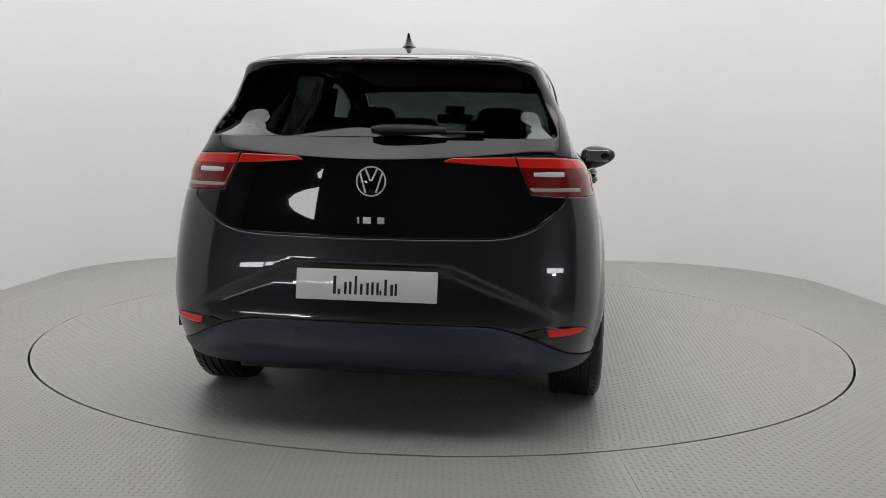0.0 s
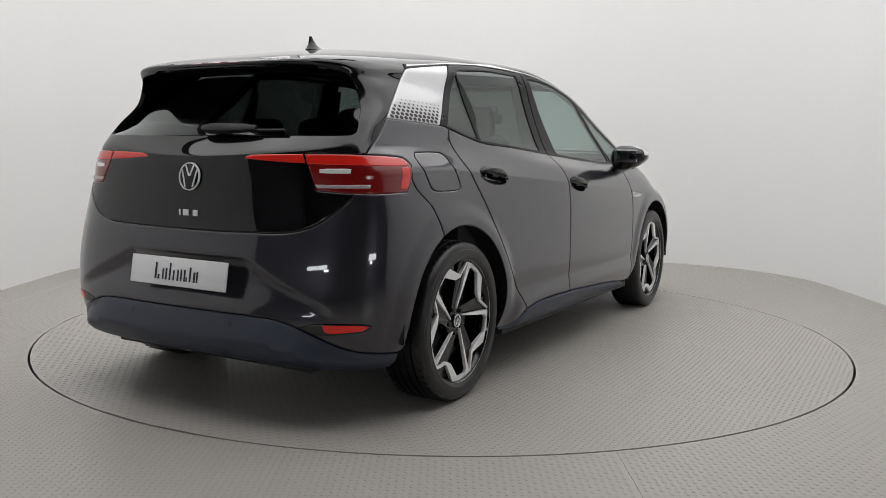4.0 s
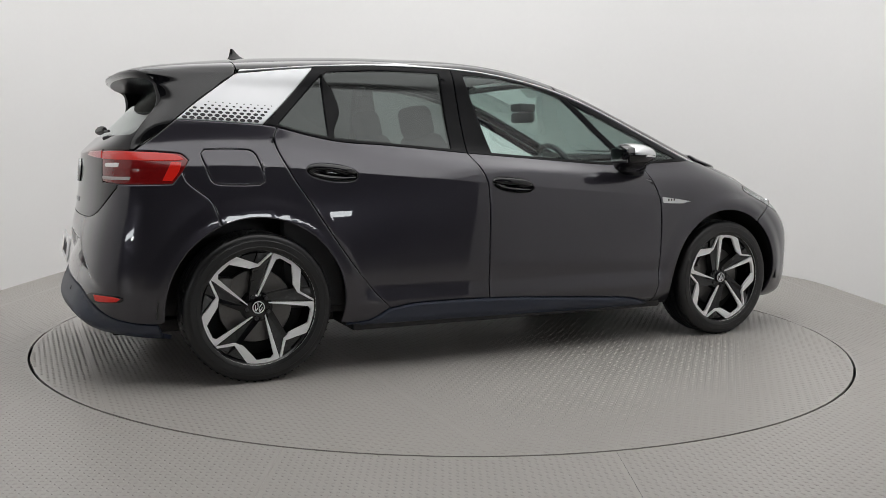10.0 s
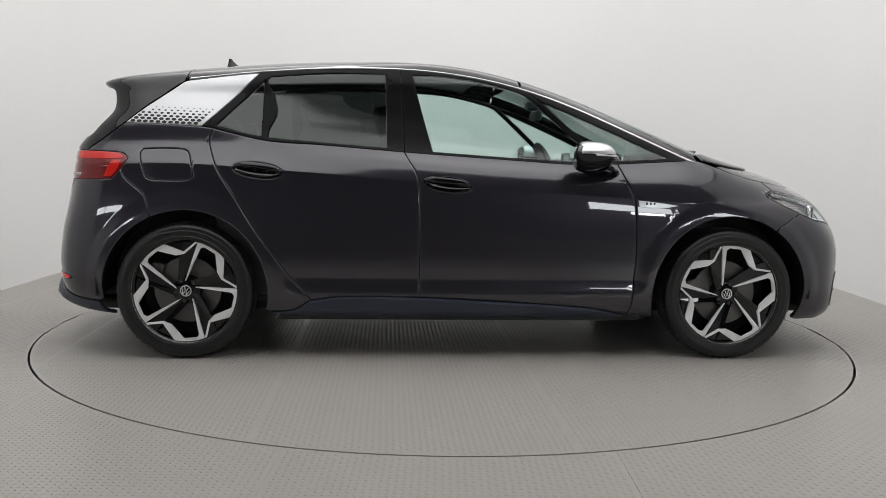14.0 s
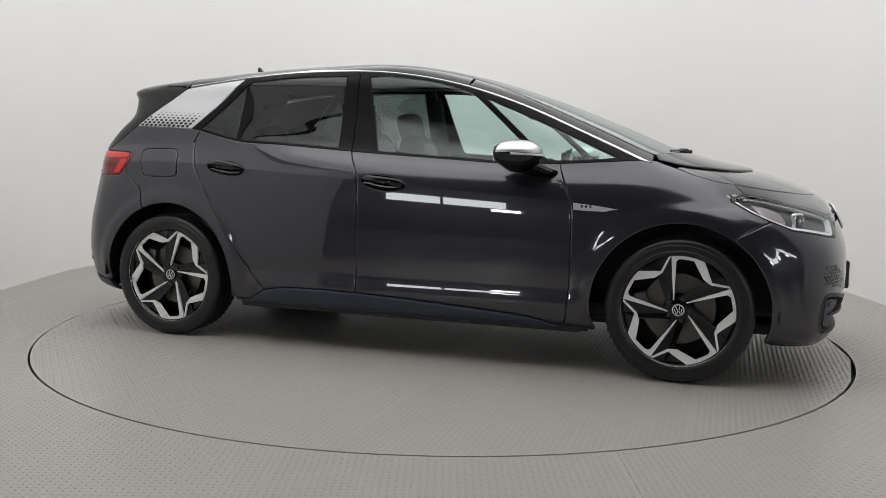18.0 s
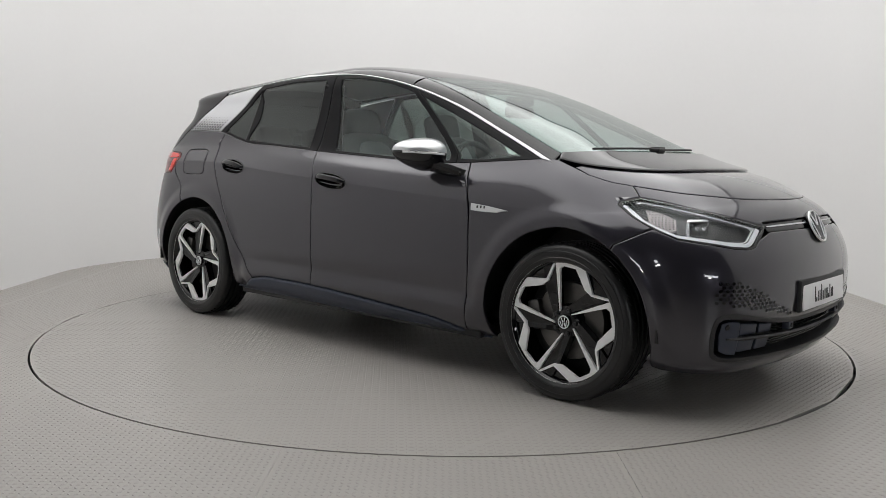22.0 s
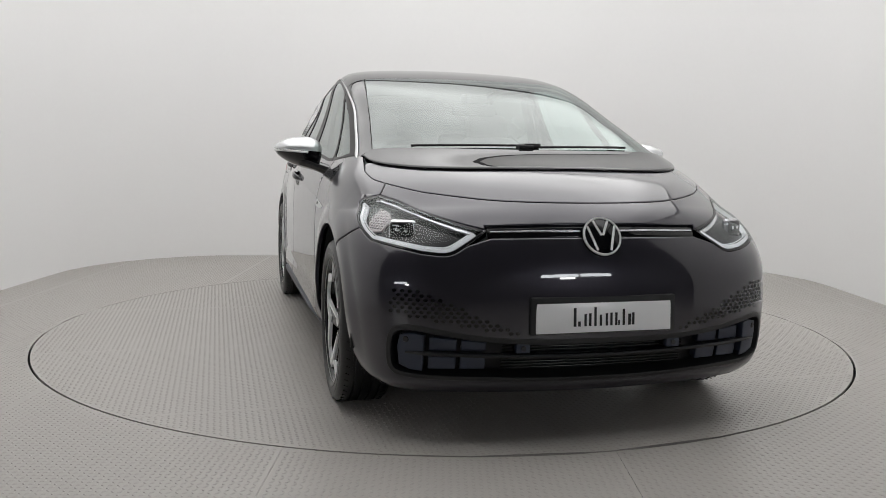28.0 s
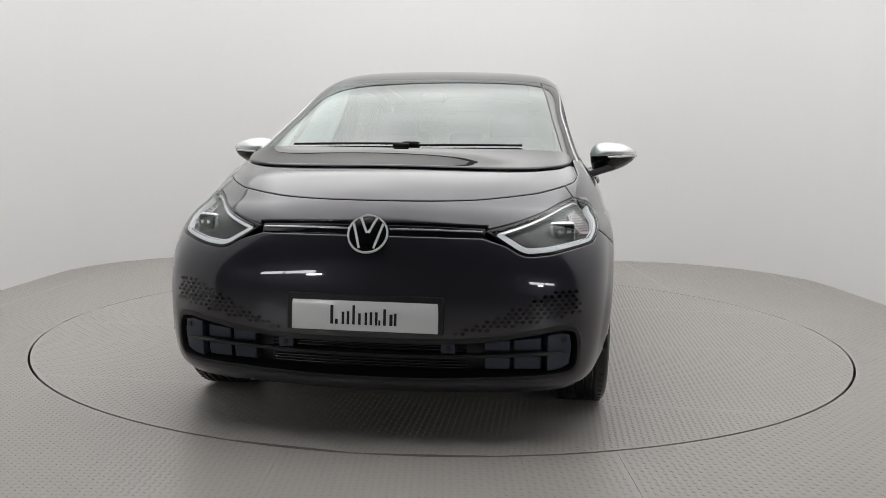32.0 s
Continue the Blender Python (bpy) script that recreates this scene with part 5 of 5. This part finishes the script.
# ---- wing badge ----
for s in (-1, 1):
    bd = panel("wing_badge", outline(S((0.888, 0.822), (1.00, 0.810), (1.098, 0.796)), S((1.098, 0.796), (1.06, 0.791), (1.04, 0.785)), S((1.04, 0.785), (0.95, 0.786), (0.890, 0.790)), S((0.890, 0.790), (0.888, 0.822))), SILVER, car, "silver wing badge with small dark bars", mirror=s < 0, proud=0.004, gap=0.0, depth=0.006, rim=0.003)
    for k in range(3):
        x = 0.925 + 0.020 * k
        panel("badge_bar", outline(S((x, 0.812), (x + 0.010, 0.812)), S((x + 0.010, 0.812), (x + 0.008, 0.800)), S((x + 0.008, 0.800), (x, 0.800)), S((x, 0.800), (x, 0.812))), INK, bd, mirror=s < 0, proud=0.0055, gap=0.0, depth=0.001, rim=0.001, round_off=0.0)


# ---- door mirrors ----
def mirror_shell(bm, lower):
    """The rounded shell: its upper cap or its lower half. Local: x forward, y outwards, z up."""
    nu, nv = 28, 12
    rows = []
    for j in range(nv + 1):
        b = (j / nv) * math.pi / 2 * (-1 if lower else 1)
        ring = []
        for i in range(nu):
            a = 2 * math.pi * i / nu
            ca, sa, cb, sb = math.cos(a), math.sin(a), math.cos(b), math.sin(b)
            f = lambda t, e: math.copysign(abs(t) ** e, t)
            x = f(ca, 0.75) * f(cb, 0.8)
            y = f(sa, 0.75) * f(cb, 0.8)
            z = f(sb, 0.9)
            x = x * (0.075 if x > 0 else 0.045)
            y = y * 0.103
            h = 0.058 * (1 - 0.28 * (y / 0.103)) if z > 0 else 0.068 * (1 - 0.40 * (y / 0.103))
            ring.append(bm.verts.new((x - 0.06 * max(0, y) * 2, y, z * h + 0.006 * y / 0.1)))
        rows.append(ring)
    for A, B in zip(rows, rows[1:]):
        for i in range(nu):
            bm.faces.new((A[i], A[(i + 1) % nu], B[(i + 1) % nu], B[i]))
    bmesh.ops.remove_doubles(bm, verts=bm.verts, dist=1e-5)
    bmesh.ops.recalc_face_normals(bm, faces=bm.faces)


MIRROR_GLASS = material("mirror_glass", (0.75, 0.77, 0.78), 0.02, metal=1.0)
for s in (-1, 1):
    flipm = Matrix.Diagonal((1, s, 1, 1))
    at = Matrix.Translation((0.610, s * 0.938, 1.045)) @ flipm @ Matrix.Diagonal((1.75, 1.1, 1.12, 1))

    def place(bm):
        bm.transform(at)
        if s < 0:
            bmesh.ops.reverse_faces(bm, faces=bm.faces)

    bm = bmesh.new()
    mirror_shell(bm, True)
    mirror_shell(bm, False)
    place(bm)
    shell = part("door_mirror", bm, BLACK_GLOSS, car, "door mirror with silver cap and black lower shell", angle=60)
    bm = bmesh.new()
    mirror_shell(bm, False)
    bm.transform(Matrix.Translation((0.001, 0, 0.002)) @ Matrix.Diagonal((1.02, 1.02, 1.0, 1)))
    bmesh.ops.delete(bm, geom=[f for f in bm.faces if f.calc_center_median().x < -0.022 - 0.1 * max(0, f.calc_center_median().y)], context="FACES")
    place(bm)
    part("mirror_cap", bm, SILVER, shell, "silver mirror cap", angle=60)
    bm = bmesh.new()
    cs = [(0.080 * math.cos(a) - 0.012 * max(0, math.sin(a)), 0.106 * math.sin(a), -0.004 + 0.007 * math.sin(a)) for a in np.linspace(-0.3, 1.35, 10)]
    sweep(bm, cs, [(0, 0, 1)] * 10, 0.004, 0.005, 6)
    place(bm)
    part("indicator", bm, WHITE_LENS, shell, "slim clear indicator")
    bm = bmesh.new()
    rbox(bm, (-0.0445, -0.004, 0.002), (0.004, 0.128, 0.066), 0.0019, 1)
    place(bm)
    part("mirror_pane", bm, MIRROR_GLASS, shell, "mirror pane")
    bm = bmesh.new()
    sweep(bm, [(0.015, -0.02, -0.045), (0.045, -0.08, -0.066), (0.07, -0.13, -0.085), (0.085, -0.175, -0.10)], [(0, 0, 1)] * 4, [0.05, 0.046, 0.045, 0.05], [0.026, 0.022, 0.024, 0.034], 12)
    place(bm)
    part("mirror_arm", bm, BLACK_GLOSS, shell, "gloss black mirror foot")

# ---- wipers and aerial ----
cn = [on_skin(("R", abs(y), 1.112 + 0.004 * abs(y)), 0.022, 1 if y > 0 else -1) for y in (0.02, -0.02, -0.08, -0.14, -0.20, -0.26)]
bm = bmesh.new()
sweep(bm, [c for c, n in cn], [n for c, n in cn], [0.012, 0.020, 0.021, 0.020, 0.018, 0.010], [0.012, 0.018, 0.018, 0.016, 0.014, 0.01], 10)
rw = part("rear_wiper", bm, BLACK_PLASTIC, car, "black rear wiper")
cn = [on_skin(("R", abs(y), 1.108), 0.016, -1) for y in (-0.24, -0.30, -0.36, -0.40)]
bm = bmesh.new()
sweep(bm, [c for c, n in cn], [n for c, n in cn], 0.005, 0.006, 6)
part("wiper_blade", bm, BLACK_PLASTIC, rw)
for y0, y1, z0 in ((-0.52, 0.02, 1.066), (-0.02, 0.50, 1.066)):
    cn = [on_skin(("F", abs(y), z0 + 0.008 * math.sin(3 * (y - y0))), 0.009, 1 if y > 0 else -1) for y in np.linspace(y0, y1, 9)]
    bm = bmesh.new()
    sweep(bm, [c for c, n in cn], [n for c, n in cn], 0.0045, 0.005, 6)
    wp = part("wiper", bm, BLACK_PLASTIC, car, "black windscreen wiper")
    c, n = cn[-1 if y0 < -0.3 else 0]
    box_part("wiper_pivot", c, (0.05, 0.07, 0.02), BLACK_PLASTIC, wp, "", 0.006)
zr = roof_z(-1.28, 0)
bm = bmesh.new()
rings = []
for k, (h, x0, x1, w) in enumerate(((0.0, -1.335, -1.195, 0.034), (0.006, -1.335, -1.20, 0.033), (0.014, -1.328, -1.225, 0.024), (0.03, -1.320, -1.262, 0.013), (0.05, -1.316, -1.285, 0.008), (0.066, -1.313, -1.298, 0.004))):
    rings.append([bm.verts.new(((x0 + x1) / 2 + (x1 - x0) / 2 * math.cos(a), w * math.sin(a), zr - 0.006 + h)) for a in np.linspace(0, 2 * math.pi, 17)[:-1]])
for A, B in zip(rings, rings[1:]):
    for i in range(16):
        bm.faces.new((A[i], A[(i + 1) % 16], B[(i + 1) % 16], B[i]))
bm.faces.new(rings[-1])
part("roof_aerial", bm, BLACK_GLOSS, car, "black shark-fin roof aerial")

# ---- wheels ----
DARK_STEEL = material("dull_brake_steel", (0.13, 0.125, 0.12), 0.42, metal=1.0, grain=0.15, grain_scale=80)
RIM_R, TYRE_R = 0.266, 0.340


def polar(a, r):
    return (r * RIM_R * math.cos(radians(a)), r * RIM_R * math.sin(radians(a)))


def fan_face(bm, ring):
    """Triangles inside a closed ring of vertices that lies nearly flat in x and z."""
    from mathutils.geometry import tessellate_polygon
    for t in tessellate_polygon([[Vector((v.co.x, v.co.z, 0)) for v in ring]]):
        bm.faces.new([ring[i] for i in t])


def make_wheel():
    """Axis along y, outer face towards -y, first arm upright."""
    half = [(0.260, -0.098), (0.270, -0.106), (0.277, -0.1085), (0.279, -0.1068), (0.290, -0.1085), (0.304, -0.1080), (0.306, -0.1062), (0.314, -0.1055), (0.326, -0.100), (0.334, -0.090), (0.338, -0.074)]
    mid = []
    for y in (-0.052, -0.018, 0.018, 0.052):
        mid += [(TYRE_R, y - 0.006), (TYRE_R - 0.007, y - 0.0045), (TYRE_R - 0.007, y + 0.0045), (TYRE_R, y + 0.006)]
    prof = half + mid + [(r, -y) for r, y in half[::-1]]
    bm = bmesh.new()
    lathe(bm, prof, 96)
    bmesh.ops.recalc_face_normals(bm, faces=bm.faces)
    w = part("wheel", bm, RUBBER, car, "black low-profile tyre on a black and bright alloy wheel", angle=28)
    # thin dark bars paint the shaded cuts across both shoulders
    bm = bmesh.new()
    for k in range(60):
        for s in (-1, 1):
            rbox(bm, (0, 0, 0), (0.0022, 0.020, 0.004), 0, 1, Matrix.Rotation(2 * math.pi * (k + 0.5 * (s > 0)) / 60, 4, "Y") @ Matrix.Translation((0, s * 0.078, TYRE_R - 0.0020)) @ Matrix.Rotation(0.5 * s, 4, "Z"))
    tagged(part("tread_pattern", bm, GAP, w, smooth=False), kind="stuff")
    bm = bmesh.new()
    lathe(bm, [(RIM_R - 0.006, -0.096), (RIM_R + 0.001, -0.101), (RIM_R + 0.003, -0.097)], 72)
    part("rim_lip", bm, MACHINED, w, "thin bright rim lip")
    bm = bmesh.new()
    lathe(bm, [(RIM_R - 0.002, -0.097), (RIM_R - 0.016, -0.085), (RIM_R - 0.026, -0.05), (RIM_R - 0.030, 0.09)], 64)
    part("rim_barrel", bm, BLACK_GLOSS, w, "black rim barrel")
    bm = bmesh.new()
    lathe(bm, [(0.0, -0.062), (0.045, -0.064), (0.068, -0.058), (0.075, -0.03), (0.075, 0.0)], 40)
    part("wheel_hub", bm, BLACK_GLOSS, w, "black wheel hub")
    for k in range(5):
        t = 90 + 72 * k
        rot = -math.radians(t - 90)
        # bright hook: arm, run along the rim, wide tooth back inwards
        out_pts = [polar(112, 0.185), polar(91.0, 0.985), polar(84, 1.0), polar(76, 1.0), polar(68, 1.0), polar(59, 0.99),
                   polar(35.5, 0.745), polar(20.6, 0.985), polar(18.2, 0.985), polar(34.5, 0.705), polar(47.0, 0.690), polar(67.5, 0.905), polar(82.5, 0.905), polar(86.4, 0.86), polar(105.5, 0.195)]
        bm = bmesh.new()
        a = [bm.verts.new((x, -0.0885 + 0.022 * max(0, 1 - math.hypot(x, z) / (0.75 * RIM_R)), z)) for x, z in out_pts]
        b = [bm.verts.new((v.co.x, v.co.y + 0.014, v.co.z)) for v in a]
        fan_face(bm, a)
        for i in range(len(a)):
            j = (i + 1) % len(a)
            bm.faces.new((a[i], b[i], b[j], a[j]))
        bmesh.ops.recalc_face_normals(bm, faces=bm.faces)
        bm.transform(Matrix.Rotation(rot, 4, "Y"))
        part("spoke_face", bm, MACHINED, w, "bright machined spoke edge", smooth=False)
        # black web between the tooth and the next arm, and the infill beside the tooth
        for pts, yy in (([polar(120, 0.20), polar(92, 0.97), polar(92 + 14, 0.975), polar(114, 0.70), polar(160, 0.20)], -0.080),
                        ([polar(59, 0.985), polar(46, 0.99), polar(33, 0.99), polar(21, 0.985), polar(35.5, 0.74)], -0.070)):
            bm = bmesh.new()
            a = [bm.verts.new((x, yy + 0.020 * max(0, 1 - math.hypot(x, z) / (0.75 * RIM_R)), z)) for x, z in pts]
            b = [bm.verts.new((v.co.x * 0.99, v.co.y + 0.045, v.co.z * 0.99)) for v in a]
            fan_face(bm, a)
            for i in range(len(a)):
                j = (i + 1) % len(a)
                bm.faces.new((a[i], b[i], b[j], a[j]))
            bmesh.ops.recalc_face_normals(bm, faces=bm.faces)
            bm.transform(Matrix.Rotation(rot, 4, "Y"))
            part("spoke_web", bm, BLACK_GLOSS, w, "black spoke", smooth=False)
        bm = bmesh.new()
        bmesh.ops.create_cone(bm, cap_ends=True, segments=6, radius1=0.0105, radius2=0.009, depth=0.016, matrix=Matrix.Rotation(rot + 0.5, 4, "Y") @ Matrix.Translation((0, -0.066, 0.052)) @ pose(0, 0, 0, 90))
        part("wheel_bolt", bm, DARK_METAL, w, smooth=False)
    bm = bmesh.new()
    lathe(bm, [(0.0, -0.076), (0.026, -0.0755), (0.031, -0.072), (0.032, -0.06)], 28)
    cap = part("centre_cap", bm, BLACK_GLOSS, w, "black cap with bright ring")
    bm = bmesh.new()
    lathe(bm, [(0.0235, -0.0755), (0.0245, -0.0775), (0.0275, -0.0775), (0.0285, -0.0745)], 28)
    for s in (-1, 1):
        rbox(bm, (0, 0, 0), (0.0035, 0.002, 0.022), 0, 1, Matrix.Translation((s * 0.0065, -0.0768, 0.010)) @ Matrix.Rotation(0.32 * s, 4, "Y"))
        rbox(bm, (0, 0, 0), (0.0035, 0.002, 0.026), 0, 1, Matrix.Translation((s * 0.0135, -0.0768, -0.006)) @ Matrix.Rotation(0.30 * s, 4, "Y"))
        rbox(bm, (0, 0, 0), (0.0035, 0.002, 0.018), 0, 1, Matrix.Translation((s * 0.0055, -0.0768, -0.011)) @ Matrix.Rotation(-0.30 * s, 4, "Y"))
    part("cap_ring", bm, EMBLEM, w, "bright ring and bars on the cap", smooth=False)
    bm = bmesh.new()
    lathe(bm, [(0.07, -0.022), (0.095, -0.024), (0.165, -0.024), (0.168, -0.018), (0.168, 0.0)], 56)
    part("brake_disc", bm, DARK_STEEL, w, "steel brake disc")
    bm = bmesh.new()
    lathe(bm, [(0.235, 0.03), (0.0, 0.035)], 40)
    part("brake_shield", bm, GAP, w, "dark backing plate")
    bm = bmesh.new()
    rbox(bm, (-0.155, -0.028, 0.055), (0.062, 0.05, 0.13), 0.012, 2, Matrix.Rotation(-0.15, 4, "Y"))
    rbox(bm, (-0.185, -0.03, 0.055), (0.03, 0.035, 0.08), 0.006, 1, Matrix.Rotation(-0.15, 4, "Y"))
    part("brake_caliper", bm, DARK_STEEL, w, "grey brake caliper")
    return w


WHEEL_C = 0.772
first = make_wheel()
first.matrix_basis = pose(WHEEL_X, -WHEEL_C, HUB_Z, 0, -8, 0)
copy_thing(first, pose(-WHEEL_X, -WHEEL_C, HUB_Z, 0, 16, 0))
copy_thing(first, pose(WHEEL_X, WHEEL_C, HUB_Z, 0, 20, 180))
copy_thing(first, pose(-WHEEL_X, WHEEL_C, HUB_Z, 0, 47, 180))

# ---- arches and underside ----
for cx in (WHEEL_X, -WHEEL_X):
    for s in (-1, 1):
        bm = bmesh.new()
        lathe(bm, [(0.10, 0.555), (0.425, 0.56), (0.432, 0.60), (0.432, 0.860), (0.440, 0.860), (0.440, 0.555)], 40, radians(-3), radians(183))
        if s < 0:
            bm.transform(Matrix.Diagonal((1, -1, 1, 1)))
        bm.transform(Matrix.Translation((cx, 0, HUB_Z)))
        bmesh.ops.recalc_face_normals(bm, faces=bm.faces)
        part("arch_liner", bm, BLACK_PLASTIC, car, "black wheel arch liner")
box_part("underbody", (0, 0, 0.225), (3.95, 1.08, 0.06), BLACK_PLASTIC, car, "black underbody tray", 0.01)
for s in (-1, 1):
    box_part("side_floor", (0, s * 0.69, 0.225), (1.86, 0.30, 0.06), BLACK_PLASTIC, car, "", 0.01)
# plain black block, added to keep the view through the intake dark
box_part("front_bulkhead", (1.56, 0, 0.50), (0.72, 1.06, 0.44), BLACK_PLASTIC, car, "", 0.02)
box_part("front_crossmember", (1.92, 0, 0.38), (0.10, 1.30, 0.28), BLACK_PLASTIC, car, "", 0.02)
box_part("boot_well", (-1.66, 0, 0.56), (0.66, 1.04, 0.60), BLACK_PLASTIC, car, "", 0.02)

# ---- cabin ----
box_part("cabin_floor", (-0.2, 0, 0.30), (2.5, 1.44, 0.06), TRIM, car, "dark cabin floor", 0.01)
for s in (-1, 1):
    for x0, x1 in ((-1.25, -0.24), (-0.22, 0.85)):
        box_part("door_trim", ((x0 + x1) / 2, s * 0.735, 0.66), (x1 - x0, 0.07, 0.70), TRIM, car, "dark door trim", 0.02)
    box_part("boot_trim", (-1.55, s * 0.60, 0.92), (0.5, 0.06, 0.34), TRIM, car, "", 0.02)
box_part("parcel_shelf", (-1.52, 0, 1.035), (0.56, 1.16, 0.025), TRIM, car, "dark parcel shelf", 0.008)
box_part("dashboard", (0.98, 0, 0.86), (0.52, 1.36, 0.26), TRIM, car, "dark dashboard", 0.06, seg=4)
box_part("dashboard_top", (1.10, 0, 0.985), (0.36, 1.26, 0.05), TRIM, car, "", 0.02)
box_part("centre_console", (0.45, 0, 0.50), (0.75, 0.24, 0.30), TRIM, car, "", 0.03)
box_part("touch_screen", (0.70, -0.02, 0.985), (0.03, 0.26, 0.15), BLACK_GLOSS, car, "upright black touch screen", 0.008, Matrix.Rotation(0.0, 4, "Y"))
box_part("driver_display", (0.66, -0.36, 0.985), (0.03, 0.16, 0.09), BLACK_GLOSS, car, "small black driver display", 0.008)
bm = bmesh.new()
R1, R2 = 0.178, 0.016
for i in range(40):
    a = 2 * math.pi * i / 40
    for j in range(8):
        b = 2 * math.pi * j / 8
        bm.verts.new((R2 * math.sin(b), (R1 + R2 * math.cos(b)) * math.cos(a), (R1 + R2 * math.cos(b)) * math.sin(a) * 0.95))
bm.verts.ensure_lookup_table()
for i in range(40):
    for j in range(8):
        k = lambda p, q: bm.verts[(p % 40) * 8 + q % 8]
        bm.faces.new((k(i, j), k(i + 1, j), k(i + 1, j + 1), k(i, j + 1)))
rbox(bm, (0.0, 0, -0.01), (0.04, 0.15, 0.12), 0.02, 2)
rbox(bm, (0.0, 0, -0.02), (0.02, 0.33, 0.035), 0.008, 1)
rbox(bm, (0.0, 0, -0.10), (0.02, 0.035, 0.14), 0.008, 1)
bm.transform(Matrix.Translation((0.52, -0.36, 0.945)) @ Matrix.Rotation(radians(-24), 4, "Y"))
part("steering_wheel", bm, TRIM, car, "dark three-spoke steering wheel")
bm = bmesh.new()
rbox(bm, (0.50, 0.0, 1.275), (0.04, 0.24, 0.065), 0.018, 2)
rbox(bm, (0.50, 0.0, 1.335), (0.12, 0.12, 0.05), 0.015, 2)
part("cabin_mirror", bm, TRIM, car, "dark cabin mirror under the roof")


def slab_cushion(name, c, size, tilt, mat, parent, label="", bulge=0.25):
    """A stuffed cushion: a rounded box whose faces swell."""
    bm = bmesh.new()
    bmesh.ops.create_cube(bm, size=2.0)
    bmesh.ops.subdivide_edges(bm, edges=bm.edges[:], cuts=6, use_grid_fill=True)
    for v in bm.verts:
        x, y, z = v.co
        f = Vector((x, y, z))
        k = (abs(x) ** 5 + abs(y) ** 5 + abs(z) ** 5) ** (1 / 5)
        f = f / k
        v.co = Vector((f.x * (1 - 0.10 * bulge * (y * y + z * z)), f.y * (1 - 0.10 * bulge * (x * x + z * z)), f.z * (1 - 0.08 * bulge * (x * x + y * y))))
    bm.transform(Matrix.Translation(c) @ Matrix.Rotation(radians(tilt), 4, "Y") @ Matrix.Diagonal((size[0] / 2, size[1] / 2, size[2] / 2, 1)))
    return part(name, bm, mat, parent, label, angle=70)


for y in (-0.365, 0.365):
    seat = slab_cushion("front_seat", (0.06, y, 0.50), (0.52, 0.50, 0.20), -6, FABRIC, car, "dark front seat with pale centre")
    slab_cushion("backrest", (-0.27, y, 0.84), (0.15, 0.48, 0.66), -20, FABRIC, seat)
    slab_cushion("backrest_centre", (-0.215, y, 0.84), (0.10, 0.28, 0.56), -20, FABRIC_PALE, seat, "pale grey backrest centre")
    slab_cushion("headrest", (-0.40, y, 1.205), (0.11, 0.27, 0.18), -14, FABRIC, seat)
    for q in (-0.05, 0.05):
        box_part("headrest_post", (-0.395, y + q, 1.11), (0.012, 0.012, 0.10), STEEL, seat, "", 0)
bench = slab_cushion("rear_bench", (-0.78, 0, 0.53), (0.50, 1.26, 0.20), -5, FABRIC, car, "dark rear bench")
slab_cushion("backrest", (-1.10, 0, 0.80), (0.16, 1.26, 0.56), -22, FABRIC, bench)
for y in (-0.38, 0.0, 0.38):
    slab_cushion("headrest", (-1.215, y, 1.125), (0.10, 0.25, 0.15), -12, FABRIC, bench)
for s in (-1, 1):
    bm = bmesh.new()
    sweep(bm, [(-0.33, s * 0.60, 1.40), (-0.31, s * 0.64, 1.2), (-0.28, s * 0.67, 1.0), (-0.25, s * 0.68, 0.6)], [(0, -s, 0)] * 4, 0.06, 0.02, 8)
    part("centre_pillar_trim", bm, TRIM, car, "")

def motions():
    rows = [(t, pose(0, 0, 0, 0, 0, a)) for t, a in HEADING]
    walk(turntable, rows)
    walk(car, [(t, m @ Matrix.Translation(CAR_OFF)) for t, m in rows])


motions()
